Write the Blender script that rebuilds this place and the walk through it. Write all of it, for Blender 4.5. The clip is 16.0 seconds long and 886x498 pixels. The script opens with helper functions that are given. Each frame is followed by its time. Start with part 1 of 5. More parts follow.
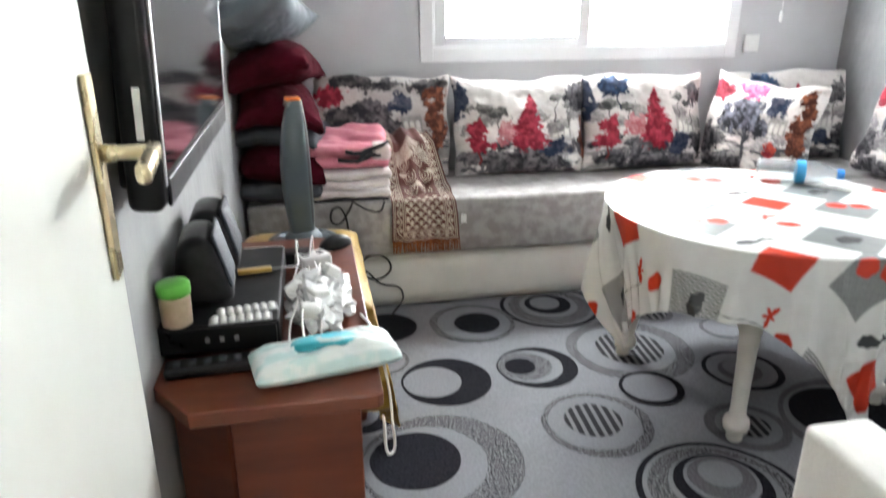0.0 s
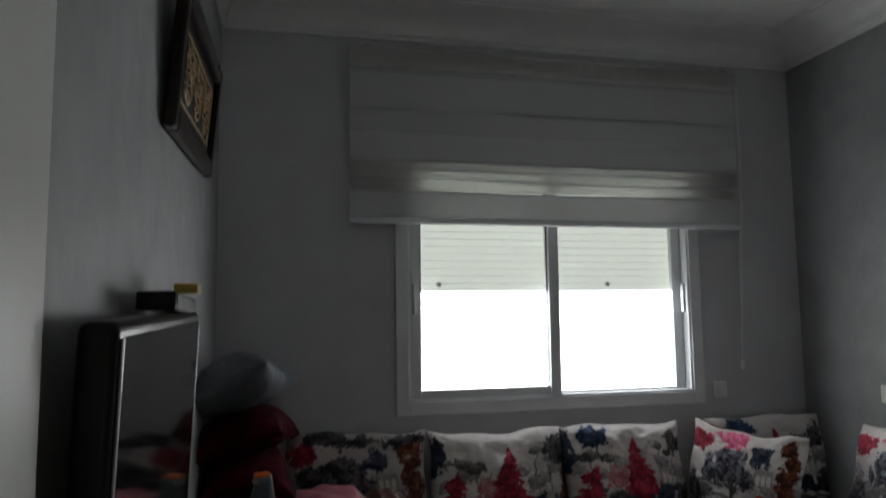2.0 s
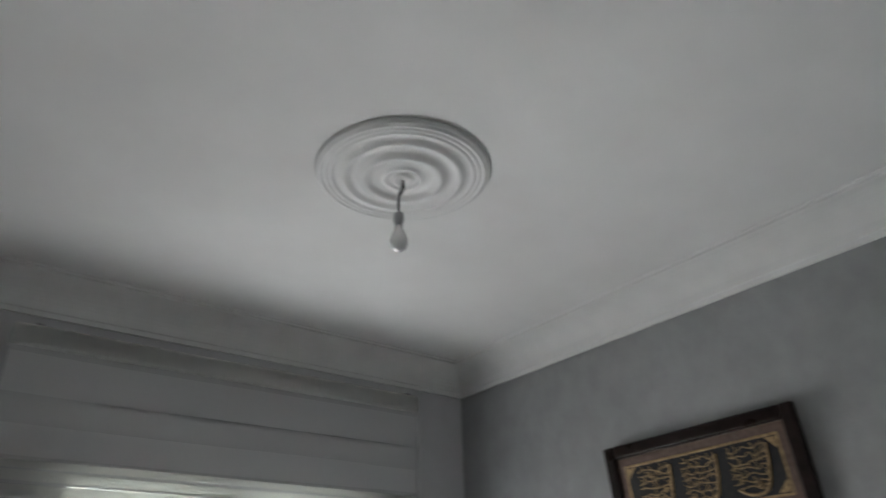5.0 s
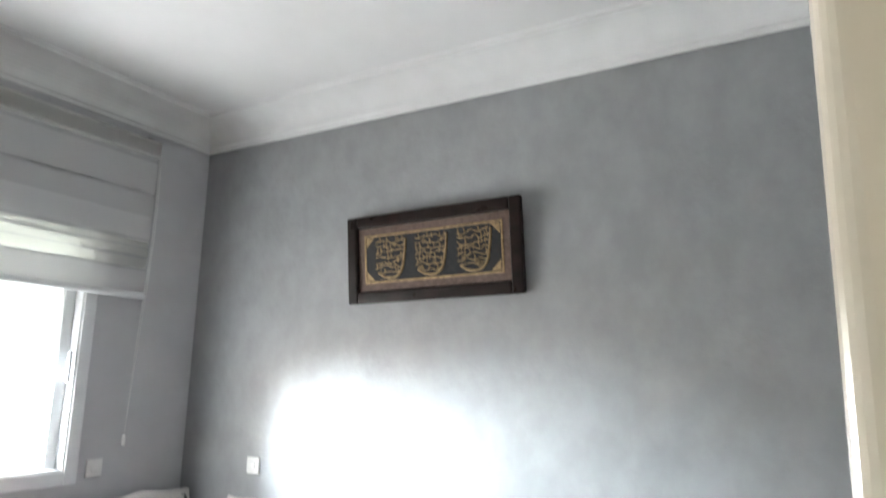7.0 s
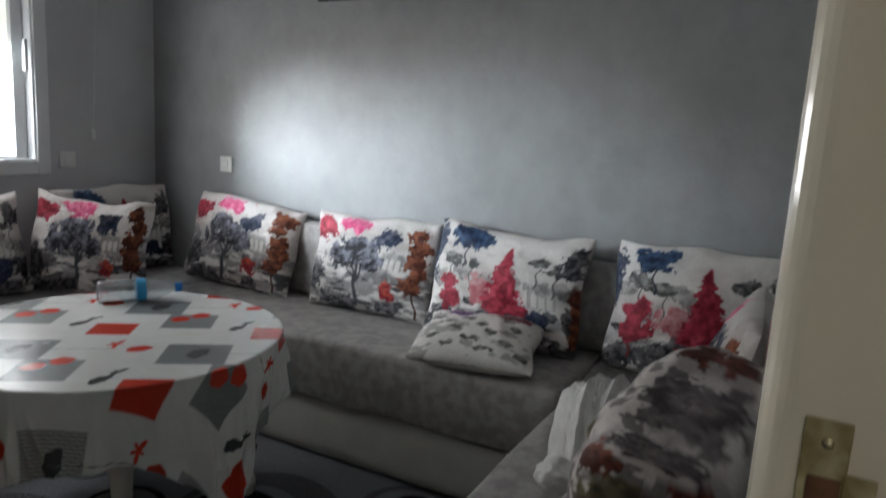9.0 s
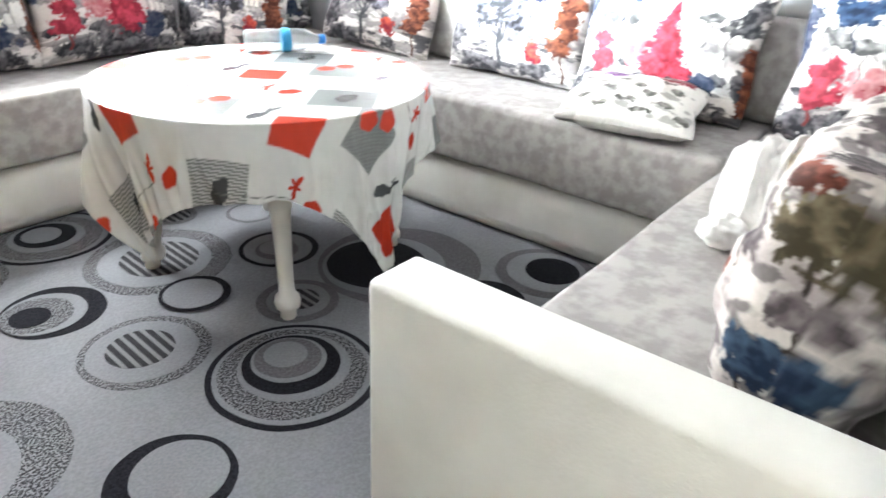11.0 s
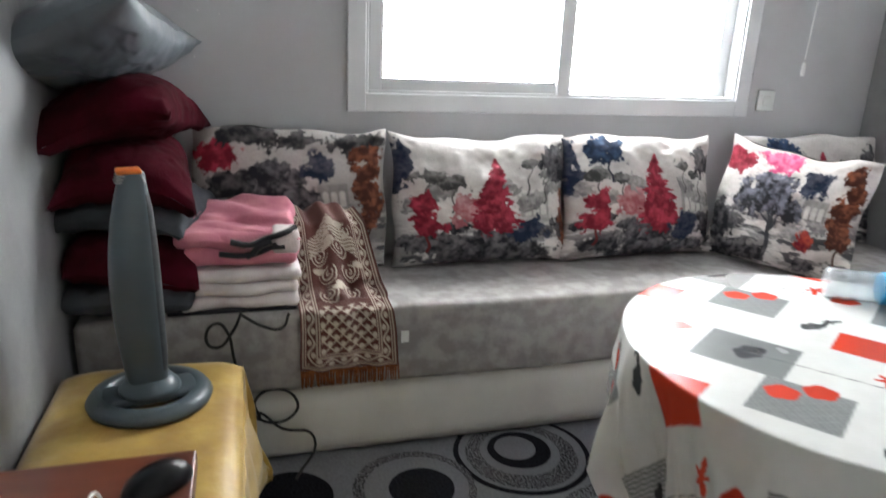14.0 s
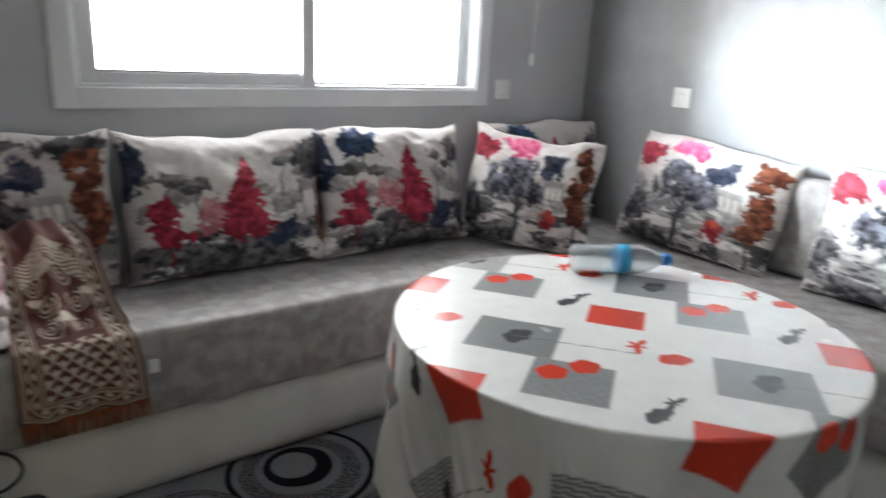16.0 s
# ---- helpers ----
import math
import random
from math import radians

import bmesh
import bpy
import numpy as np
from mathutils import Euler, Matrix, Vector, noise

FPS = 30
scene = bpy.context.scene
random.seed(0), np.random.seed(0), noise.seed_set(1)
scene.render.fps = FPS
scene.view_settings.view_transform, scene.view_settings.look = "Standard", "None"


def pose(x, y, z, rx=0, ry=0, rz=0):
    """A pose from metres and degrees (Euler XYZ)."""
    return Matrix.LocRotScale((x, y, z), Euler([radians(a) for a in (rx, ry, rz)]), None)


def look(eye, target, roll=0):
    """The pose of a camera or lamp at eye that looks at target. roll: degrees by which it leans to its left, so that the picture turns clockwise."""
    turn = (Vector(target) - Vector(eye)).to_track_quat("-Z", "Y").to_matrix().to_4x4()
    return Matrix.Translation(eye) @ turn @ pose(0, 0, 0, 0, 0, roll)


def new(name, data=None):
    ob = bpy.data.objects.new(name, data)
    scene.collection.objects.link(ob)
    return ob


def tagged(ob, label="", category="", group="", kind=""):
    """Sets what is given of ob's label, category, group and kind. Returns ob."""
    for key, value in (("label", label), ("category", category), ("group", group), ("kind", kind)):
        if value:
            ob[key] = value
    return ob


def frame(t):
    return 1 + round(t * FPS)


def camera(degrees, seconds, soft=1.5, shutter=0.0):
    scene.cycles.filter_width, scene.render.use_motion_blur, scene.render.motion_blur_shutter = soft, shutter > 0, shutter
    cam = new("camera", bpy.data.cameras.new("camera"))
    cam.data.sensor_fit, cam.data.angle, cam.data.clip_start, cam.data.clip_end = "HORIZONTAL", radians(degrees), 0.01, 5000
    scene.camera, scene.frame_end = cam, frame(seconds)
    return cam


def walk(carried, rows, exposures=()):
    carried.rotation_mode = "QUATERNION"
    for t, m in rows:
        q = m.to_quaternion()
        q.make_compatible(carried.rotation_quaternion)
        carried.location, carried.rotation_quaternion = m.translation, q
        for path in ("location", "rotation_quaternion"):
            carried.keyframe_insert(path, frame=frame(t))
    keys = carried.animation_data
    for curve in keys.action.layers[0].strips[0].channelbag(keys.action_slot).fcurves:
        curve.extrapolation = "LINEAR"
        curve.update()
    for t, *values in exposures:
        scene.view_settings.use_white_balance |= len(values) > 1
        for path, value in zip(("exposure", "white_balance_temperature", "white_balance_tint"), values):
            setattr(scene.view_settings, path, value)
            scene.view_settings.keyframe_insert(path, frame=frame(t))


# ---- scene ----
cam = camera(65.4, 16.0, shutter=0.5)
PATH = [
    (0, (-0.503, 0.182, 1.258), (-0.152, 2.032, 0.585), -0.1),
    (0.5, (-0.515, 0.198, 1.301), (-0.177, 2.114, 0.837), 0.6),
    (1, (-0.524, 0.209, 1.341), (-0.128, 2.153, 1.087), -0.3),
    (1.5, (-0.506, 0.23, 1.395), (-0.063, 2.18, 1.386), 0.6),
    (2, (-0.495, 0.234, 1.449), (-0.051, 2.174, 1.644), -0.7),
    (2.5, (-0.509, 0.257, 1.492), (-0.031, 2.167, 1.841), -1.8),
    (3, (-0.484, 0.233, 1.519), (0.023, 2.088, 2.068), -2.0),
    (3.5, (-0.48, 0.217, 1.539), (0.075, 2.004, 2.247), -2.9),
    (4, (-0.47, 0.203, 1.557), (0.186, 1.895, 2.398), -3.1),
    (4.5, (-0.457, 0.193, 1.574), (0.378, 1.747, 2.518), -2.3),
    (5, (-0.443, 0.2, 1.582), (0.643, 1.586, 2.53), -1.6),
    (7.5, (-0.412, 0.261, 1.434), (1.328, 1.231, 1.615), 2.7),
    (8, (-0.408, 0.255, 1.392), (1.352, 1.205, 1.373), 3.7),
    (8.5, (-0.422, 0.258, 1.378), (1.349, 1.176, 1.229), 3.8),
    (9, (-0.439, 0.257, 1.317), (1.31, 1.163, 0.974), 3.4),
    (9.5, (-0.449, 0.26, 1.285), (1.243, 1.179, 0.745), 3.8),
    (10, (-0.485, 0.265, 1.219), (1.14, 1.134, 0.443), 3.5),
    (12.5, (-0.331, 0.668, 1.146), (0.729, 2.076, 0.202), 3.2),
    (13, (-0.333, 0.833, 1.191), (0.582, 2.393, 0.336), 2.5),
    (13.5, (-0.309, 0.962, 1.197), (0.312, 2.75, 0.551), 3.3),
    (14, (-0.337, 1.059, 1.231), (0.208, 2.897, 0.659), 2.5),
    (14.5, (-0.376, 1.156, 1.241), (0.198, 3.012, 0.765), 1.0),
    (15, (-0.365, 1.173, 1.235), (0.327, 2.982, 0.736), 2.6),
    (15.5, (-0.338, 1.177, 1.227), (0.566, 2.885, 0.709), 2.9),
    (16, (-0.295, 1.162, 1.219), (0.865, 2.693, 0.66), 3.0),
]

# ---- light ----
EXPOSURES = [(0.0, 3.75), (0.7, 3.8), (1.0, 3.57), (1.5, 2.15), (2.0, 0.35), (2.5, 0.0), (3.0, 1.28), (3.5, 2.3), (4.0, 2.05), (5.0, 1.35), (7.3, 2.6),
             (7.7, 2.1), (8.2, 1.5), (9.0, 1.0), (9.5, 1.6), (10.0, 2.92), (12.3, 4.3), (12.7, 4.18), (13.2, 3.15), (13.6, 2.83), (14.2, 2.88), (15.0, 2.78), (15.5, 2.65), (16.0, 2.18)]
walk(cam, [(t, look(eye, aim, lean)) for t, eye, aim, lean in PATH], EXPOSURES)

world = bpy.data.worlds.new("sky")
scene.world = world
world.use_nodes = True
sky = world.node_tree.nodes.new("ShaderNodeTexSky")
sky.sky_type, sky.sun_disc = "NISHITA", False
sky.sun_elevation, sky.sun_rotation = radians(10), radians(-40)
world.node_tree.links.new(sky.outputs[0], world.node_tree.nodes["Background"].inputs[0])
world.node_tree.nodes["Background"].inputs[1].default_value = 0.05

sun = new("sun", bpy.data.lights.new("sun", "SUN"))
sun.data.energy, sun.data.angle, sun.data.color = 4.3, radians(23), (0.80, 0.91, 1.0)
sun.matrix_world = look((-1.1, 6.2, 2.05), (2.17, 2.45, 1.33))
tagged(sun, "low daylight from outside the window", "light", kind="structure")

day = new("window_daylight", bpy.data.lights.new("window_daylight", "AREA"))
day.data.shape, day.data.size, day.data.size_y = "RECTANGLE", 1.36, 0.50
day.data.energy, day.data.color = 5.8, (0.97, 0.985, 1.0)
day.matrix_world = look((0.79, 3.496, 1.315), (0.79, 2.4, 1.315))

# unseen lamp added in the hall to brighten the door jamb
hall = new("hall_fill_light", bpy.data.lights.new("hall_fill_light", "AREA"))
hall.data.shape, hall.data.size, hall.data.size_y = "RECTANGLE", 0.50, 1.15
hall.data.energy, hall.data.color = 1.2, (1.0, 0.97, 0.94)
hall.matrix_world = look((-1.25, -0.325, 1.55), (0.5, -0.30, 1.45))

glow = bpy.data.materials.new("bright_overcast_distance")
glow.use_nodes = True
glow.node_tree.nodes["Principled BSDF"].inputs["Emission Color"].default_value = (0.96, 0.98, 1.0, 1)
glow.node_tree.nodes["Principled BSDF"].inputs["Emission Strength"].default_value = 1.8
me = bpy.data.meshes.new("backdrop")
me.from_pydata([(-2.4, 9, -3), (12, 9, -3), (12, 9, 2.3), (-2.4, 9, 2.3)], [], [(0, 1, 2, 3)])
me.materials.append(glow)
tagged(new("backdrop", me), "bright hazy distance outside the window", "backdrop", kind="structure")

# ---- materials ----


def shade(name, a, b, scale=8.0, rough=0.6, bump=0.0, bump_scale=60.0, metal=0.0, stretch=(1, 1, 1), detail=6.0, big=1.5, spread=(0.35, 0.65),
          sheen=0.0, coat=0.0, attribute="", emission=0.0, spec=0.5, bump2=0.0, bump2_scale=6.0, stains=0.22):
    """A surface between two colours, with grain, slower stains and fine relief."""
    m = bpy.data.materials.new(name)
    m.use_nodes = True
    t = m.node_tree
    n, l = t.nodes, t.links
    p = n["Principled BSDF"]
    where = n.new("ShaderNodeTexCoord")
    size = n.new("ShaderNodeMapping")
    size.inputs["Scale"].default_value = stretch
    l.new(where.outputs["Object"], size.inputs[0])

    def cloud(s, d=detail):
        k = n.new("ShaderNodeTexNoise")
        k.inputs["Scale"].default_value, k.inputs["Detail"].default_value = s, d
        l.new(size.outputs[0], k.inputs["Vector"])
        return k.outputs["Fac"]

    ramp = n.new("ShaderNodeValToRGB")
    ramp.color_ramp.elements[0].position, ramp.color_ramp.elements[1].position = spread
    ramp.color_ramp.elements[0].color, ramp.color_ramp.elements[1].color = (*a, 1), (*b, 1)
    l.new(cloud(scale), ramp.inputs[0])
    colour = ramp.outputs[0]
    if attribute:
        paint = n.new("ShaderNodeAttribute")
        paint.attribute_name = attribute
        mix = n.new("ShaderNodeMix")
        mix.data_type, mix.blend_type = "RGBA", "MULTIPLY"
        mix.inputs[0].default_value = 1.0
        l.new(paint.outputs["Color"], mix.inputs[6])
        l.new(colour, mix.inputs[7])
        colour = mix.outputs[2]
    stain = n.new("ShaderNodeMix")
    stain.data_type, stain.blend_type = "RGBA", "MULTIPLY"
    stain.inputs[0].default_value = stains
    l.new(colour, stain.inputs[6])
    soft = n.new("ShaderNodeMapRange")
    soft.inputs[1].default_value, soft.inputs[2].default_value, soft.inputs[3].default_value, soft.inputs[4].default_value = 0.3, 0.7, 0.55, 1.0
    l.new(cloud(big, 3.0), soft.inputs[0])
    l.new(soft.outputs[0], stain.inputs[7])
    l.new(stain.outputs[2], p.inputs["Base Color"])
    wear = n.new("ShaderNodeMapRange")
    wear.inputs[3].default_value, wear.inputs[4].default_value = max(0.02, rough - 0.08), min(1.0, rough + 0.08)
    l.new(cloud(scale * 0.6 + 2), wear.inputs[0])
    l.new(wear.outputs[0], p.inputs["Roughness"])
    p.inputs["Metallic"].default_value = metal
    p.inputs["Specular IOR Level"].default_value = spec
    p.inputs["Sheen Weight"].default_value = sheen
    p.inputs["Coat Weight"].default_value = coat
    p.inputs["Coat Roughness"].default_value = 0.08
    if bump or bump2:
        rise = n.new("ShaderNodeBump")
        rise.inputs["Strength"].default_value, rise.inputs["Distance"].default_value = min(1.0, bump), 0.004
        l.new(cloud(bump_scale, 4.0), rise.inputs["Height"])
        last = rise
        if bump2:
            slow = n.new("ShaderNodeBump")
            slow.inputs["Strength"].default_value, slow.inputs["Distance"].default_value = min(1.0, bump2), 0.02
            l.new(cloud(bump2_scale, 3.0), slow.inputs["Height"])
            l.new(rise.outputs[0], slow.inputs["Normal"])
            last = slow
        l.new(last.outputs[0], p.inputs["Normal"])
    if emission:
        p.inputs["Emission Color"].default_value, p.inputs["Emission Strength"].default_value = (*b, 1), emission
    return m


# window glare is put into the paint: north wall lighter, stucco walls darker
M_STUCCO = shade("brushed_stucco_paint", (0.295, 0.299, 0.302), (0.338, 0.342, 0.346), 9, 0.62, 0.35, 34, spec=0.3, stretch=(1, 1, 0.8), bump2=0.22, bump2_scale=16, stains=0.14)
M_WALL = shade("smooth_grey_glare_lifted", (0.515, 0.515, 0.53), (0.555, 0.555, 0.57), 5, 0.5, 0.12, 90, stains=0.12)
M_CEIL = shade("white_ceiling_paint", (0.76, 0.76, 0.75), (0.80, 0.80, 0.79), 3, 0.8, 0.06, 70, stains=0.05)
M_PLASTER = shade("white_plaster", (0.74, 0.74, 0.73), (0.78, 0.78, 0.77), 8, 0.7, 0.08, 50, stains=0.06)
M_TILE = shade("beige_floor_tile", (0.40, 0.36, 0.31), (0.50, 0.46, 0.40), 6, 0.3)
M_HALL = shade("hall_cream_paint", (0.62, 0.58, 0.50), (0.70, 0.66, 0.58), 4, 0.6, 0.1)
M_CREAM = shade("glossy_cream_paint", (0.76, 0.68, 0.54), (0.80, 0.73, 0.59), 5, 0.16, 0.40, 26, stretch=(1, 1, 0.3), coat=0.8)
M_DOOR = shade("white_door_paint", (0.64, 0.65, 0.61), (0.69, 0.70, 0.66), 4, 0.32, 0.05, 40)
M_BRASS = shade("pale_brass", (0.55, 0.46, 0.28), (0.70, 0.62, 0.42), 30, 0.28, metal=0.9)
M_OLDBRASS = shade("paint_smeared_brass", (0.30, 0.24, 0.10), (0.62, 0.56, 0.36), 45, 0.4, 0.3, 80, metal=0.5)
M_RUST = shade("rusty_hollow", (0.12, 0.05, 0.02), (0.24, 0.11, 0.05), 40, 0.8)
M_ALU = shade("white_window_aluminium", (0.74, 0.75, 0.76), (0.80, 0.81, 0.82), 5, 0.35)
M_STEEL = shade("dull_grey_metal", (0.28, 0.28, 0.29), (0.38, 0.38, 0.39), 20, 0.4, metal=0.6)
M_RUBBER = shade("black_gasket", (0.012, 0.012, 0.013), (0.02, 0.02, 0.022), 20, 0.6)
M_LEATHER = shade("white_leatherette", (0.66, 0.65, 0.61), (0.74, 0.73, 0.69), 7, 0.32, 0.25, 160, bump2=0.08, bump2_scale=7)
M_VELVET = shade("grey_crushed_velvet", (0.265, 0.25, 0.24), (0.385, 0.365, 0.355), 21, 0.62, 0.22, 220, sheen=0.12, spec=0.3, spread=(0.40, 0.60), detail=9.0)
M_PRINT = shade("printed_cushion_cloth", (0.90, 0.90, 0.90), (1, 1, 1), 120, 0.62, 0.16, 420, attribute="print", spec=0.25, bump2=0.25, bump2_scale=9)
M_VINYL = shade("printed_vinyl_cloth", (0.94, 0.94, 0.94), (1, 1, 1), 20, 0.24, 0.05, 90, attribute="print", bump2=0.10, bump2_scale=9)
M_WOVEN = shade("woven_prayer_rug", (0.80, 0.80, 0.80), (1, 1, 1), 260, 0.9, 0.7, 300, attribute="print", sheen=0.2)
M_FRINGE = shade("rust_brown_fringe", (0.16, 0.045, 0.015), (0.32, 0.11, 0.035), 60, 0.85)
M_RED = shade("burgundy_pillow_cloth", (0.034, 0.002, 0.005), (0.068, 0.004, 0.012), 12, 0.9, 0.3, 200, spec=0.08, bump2=0.3, bump2_scale=8)
M_SATIN = shade("grey_satin_pillow", (0.09, 0.105, 0.12), (0.14, 0.16, 0.18), 6, 0.36, 0.1, 200, bump2=0.5, bump2_scale=6)
M_DARKGREY = shade("slate_pillow_cloth", (0.05, 0.056, 0.065), (0.085, 0.093, 0.105), 9, 0.8, 0.2, 200, spec=0.15, bump2=0.3)
M_PINK = shade("pink_fleece", (0.58, 0.17, 0.24), (0.74, 0.28, 0.34), 14, 0.9, 0.5, 150, sheen=0.1, bump2=0.3)
M_FLEECE = shade("white_fleece", (0.66, 0.58, 0.57), (0.80, 0.74, 0.73), 14, 0.9, 0.5, 150, sheen=0.1, bump2=0.3)
M_BLACKF = shade("black_fleece", (0.010, 0.010, 0.014), (0.022, 0.022, 0.03), 14, 0.9, 0.4, 150, sheen=0.3)
M_YELLOW = shade("yellow_satin_cloth", (0.36, 0.205, 0.022), (0.54, 0.35, 0.055), 10, 0.42, 0.2, 150, sheen=0.3, bump2=0.5, bump2_scale=7)
M_WOOD = shade("red_brown_veneer", (0.115, 0.027, 0.013), (0.17, 0.045, 0.022), 5, 0.32, 0.04, 60, stretch=(1, 5, 5), coat=0.15)
M_GLOSSBLACK = shade("glossy_black_plastic", (0.005, 0.005, 0.006), (0.008, 0.008, 0.009), 10, 0.30, spec=0.2)
M_BLACK = shade("matt_black_plastic", (0.006, 0.006, 0.007), (0.012, 0.012, 0.014), 30, 0.42, 0.1, 200, spec=0.25)
M_SCREEN = shade("dark_mirror_screen", (0.010, 0.010, 0.011), (0.013, 0.013, 0.014), 3, 0.05, coat=0.4)
M_NAVY = shade("dark_blue_grille", (0.018, 0.022, 0.032), (0.04, 0.048, 0.066), 200, 0.6, 0.5, 400)
M_FAN = shade("grey_blue_plastic", (0.060, 0.082, 0.096), (0.082, 0.108, 0.124), 5, 0.34)
M_FANGRILLE = shade("dark_grille_plastic", (0.03, 0.035, 0.04), (0.05, 0.055, 0.06), 60, 0.45)
M_ORANGE = shade("orange_button", (0.75, 0.16, 0.02), (0.9, 0.25, 0.04), 20, 0.4)
M_CORD = shade("black_cord", (0.010, 0.010, 0.010), (0.02, 0.02, 0.02), 40, 0.5)
M_WHITEP = shade("white_plastic", (0.72, 0.72, 0.70), (0.80, 0.80, 0.78), 10, 0.35)
M_LEG = shade("ivory_table_plastic", (0.70, 0.69, 0.64), (0.78, 0.77, 0.72), 9, 0.4, 0.08, 60)
M_FRAME = shade("dark_wood_picture_frame", (0.010, 0.006, 0.005), (0.022, 0.013, 0.011), 14, 0.30, stretch=(1, 8, 1), spec=0.22)
M_MAT = shade("taupe_picture_mat", (0.10, 0.065, 0.05), (0.15, 0.10, 0.08), 60, 0.8, 0.2, 200)
M_INK = shade("black_velvet_panel", (0.008, 0.008, 0.009), (0.016, 0.015, 0.015), 60, 0.8)
M_GOLD = shade("dull_gold_relief", (0.24, 0.155, 0.075), (0.44, 0.30, 0.15), 60, 0.45, 0.2, 150, metal=0.4)
M_LINEN = shade("white_cloth", (0.72, 0.71, 0.68), (0.82, 0.81, 0.78), 12, 0.85, 0.5, 160, sheen=0.4, bump2=0.5, bump2_scale=11)
M_PILE = shade("light_grey_rug_pile", (0.180, 0.184, 0.20), (0.228, 0.232, 0.25), 130, 0.95, 0.6, 260, spec=0.1, big=4)
M_PILEBLACK = shade("black_rug_pile", (0.006, 0.006, 0.009), (0.018, 0.018, 0.024), 130, 0.95, 0.9, 260, spec=0.1, big=4)
M_PILEGREY = shade("grey_rug_pile", (0.09, 0.09, 0.098), (0.145, 0.145, 0.157), 130, 0.95, 0.9, 260, spec=0.1, big=4)
M_SPECKLE = shade("speckled_rug_pile", (0.012, 0.012, 0.016), (0.20, 0.205, 0.22), 170, 0.95, 0.9, 260, spread=(0.47, 0.55), detail=1.0, big=4)
M_BULB = shade("frosted_bulb_glass", (0.82, 0.82, 0.81), (0.86, 0.86, 0.85), 6, 0.12)
M_BULB.node_tree.nodes["Principled BSDF"].inputs["Transmission Weight"].default_value = 0.55


def striped(name):
    m = shade(name, (0.006, 0.006, 0.009), (0.02, 0.02, 0.026), 130, 0.95, 0.9, 260)
    n, l = m.node_tree.nodes, m.node_tree.links
    wave = n.new("ShaderNodeTexWave")
    wave.bands_direction = "X"
    wave.inputs["Scale"].default_value, wave.inputs["Distortion"].default_value = 11.0, 0.2
    place = n.new("ShaderNodeTexCoord")
    turn = n.new("ShaderNodeMapping")
    turn.inputs["Rotation"].default_value = (0, 0, radians(4))
    l.new(place.outputs["Object"], turn.inputs[0])
    l.new(turn.outputs[0], wave.inputs[0])
    edge = n.new("ShaderNodeValToRGB")
    edge.color_ramp.elements[0].position, edge.color_ramp.elements[1].position = 0.60, 0.68
    edge.color_ramp.elements[0].color, edge.color_ramp.elements[1].color = (0.010, 0.010, 0.014, 1), (0.17, 0.17, 0.18, 1)
    l.new(wave.outputs["Fac"], edge.inputs[0])
    l.new(edge.outputs[0], n["Principled BSDF"].inputs["Base Color"])
    return m


M_STRIPE = striped("striped_rug_pile")


def clear(name, colour, rough, ior, thin=False):
    m = bpy.data.materials.new(name)
    m.use_nodes = True
    p = m.node_tree.nodes["Principled BSDF"]
    p.inputs["Base Color"].default_value = (*colour, 1)
    p.inputs["Roughness"].default_value, p.inputs["IOR"].default_value = rough, ior
    p.inputs["Transmission Weight"].default_value = 1.0
    return m


M_GLASS = clear("window_glass", (0.97, 0.98, 0.98), 0.0, 1.02)
M_BOTTLE = clear("clear_bottle_plastic", (0.96, 0.985, 1.0), 0.05, 1.30)
M_BOTTLE.node_tree.nodes["Principled BSDF"].inputs["Transmission Weight"].default_value = 0.86
M_BLUE = shade("blue_bottle_cap", (0.01, 0.16, 0.52), (0.02, 0.22, 0.62), 20, 0.35)
M_LABELBLUE = shade("blue_bottle_label", (0.02, 0.30, 0.62), (0.05, 0.42, 0.72), 20, 0.4)


def veil(name, colour, see):
    """Blind cloth that lets a share of the daylight through."""
    m = bpy.data.materials.new(name)
    m.use_nodes = True
    n, l = m.node_tree.nodes, m.node_tree.links
    p = n["Principled BSDF"]
    p.inputs["Roughness"].default_value = 0.9
    tone = n.new("ShaderNodeTexNoise")
    tone.inputs["Scale"].default_value = 180.0
    ramp = n.new("ShaderNodeValToRGB")
    ramp.color_ramp.elements[0].color = (*[c * 0.92 for c in colour], 1)
    ramp.color_ramp.elements[1].color = (*colour, 1)
    l.new(tone.outputs["Fac"], ramp.inputs[0])
    l.new(ramp.outputs[0], p.inputs["Base Color"])
    thin = n.new("ShaderNodeBsdfTranslucent")
    l.new(ramp.outputs[0], thin.inputs[0])
    mix = n.new("ShaderNodeMixShader")
    mix.inputs[0].default_value = see
    l.new(p.outputs[0], mix.inputs[1])
    l.new(thin.outputs[0], mix.inputs[2])
    l.new(mix.outputs[0], n["Material Output"].inputs[0])
    return m


M_BLIND = veil("opaque_blind_band", (0.78, 0.78, 0.785), 0.46)
M_DOUBLE = veil("doubled_blind_band", (0.66, 0.66, 0.665), 0.22)
M_SHEER = veil("sheer_blind_band", (0.88, 0.88, 0.86), 0.84)
M_SLAT = veil("cream_shutter_plastic", (0.85, 0.85, 0.80), 0.68)

# ---- builders ----


def mesh_of(name, bm, material, smooth=True):
    me = bpy.data.meshes.new(name)
    bm.normal_update()
    bm.to_mesh(me)
    bm.free()
    for f in me.polygons:
        f.use_smooth = smooth
    me.materials.append(material)
    return me


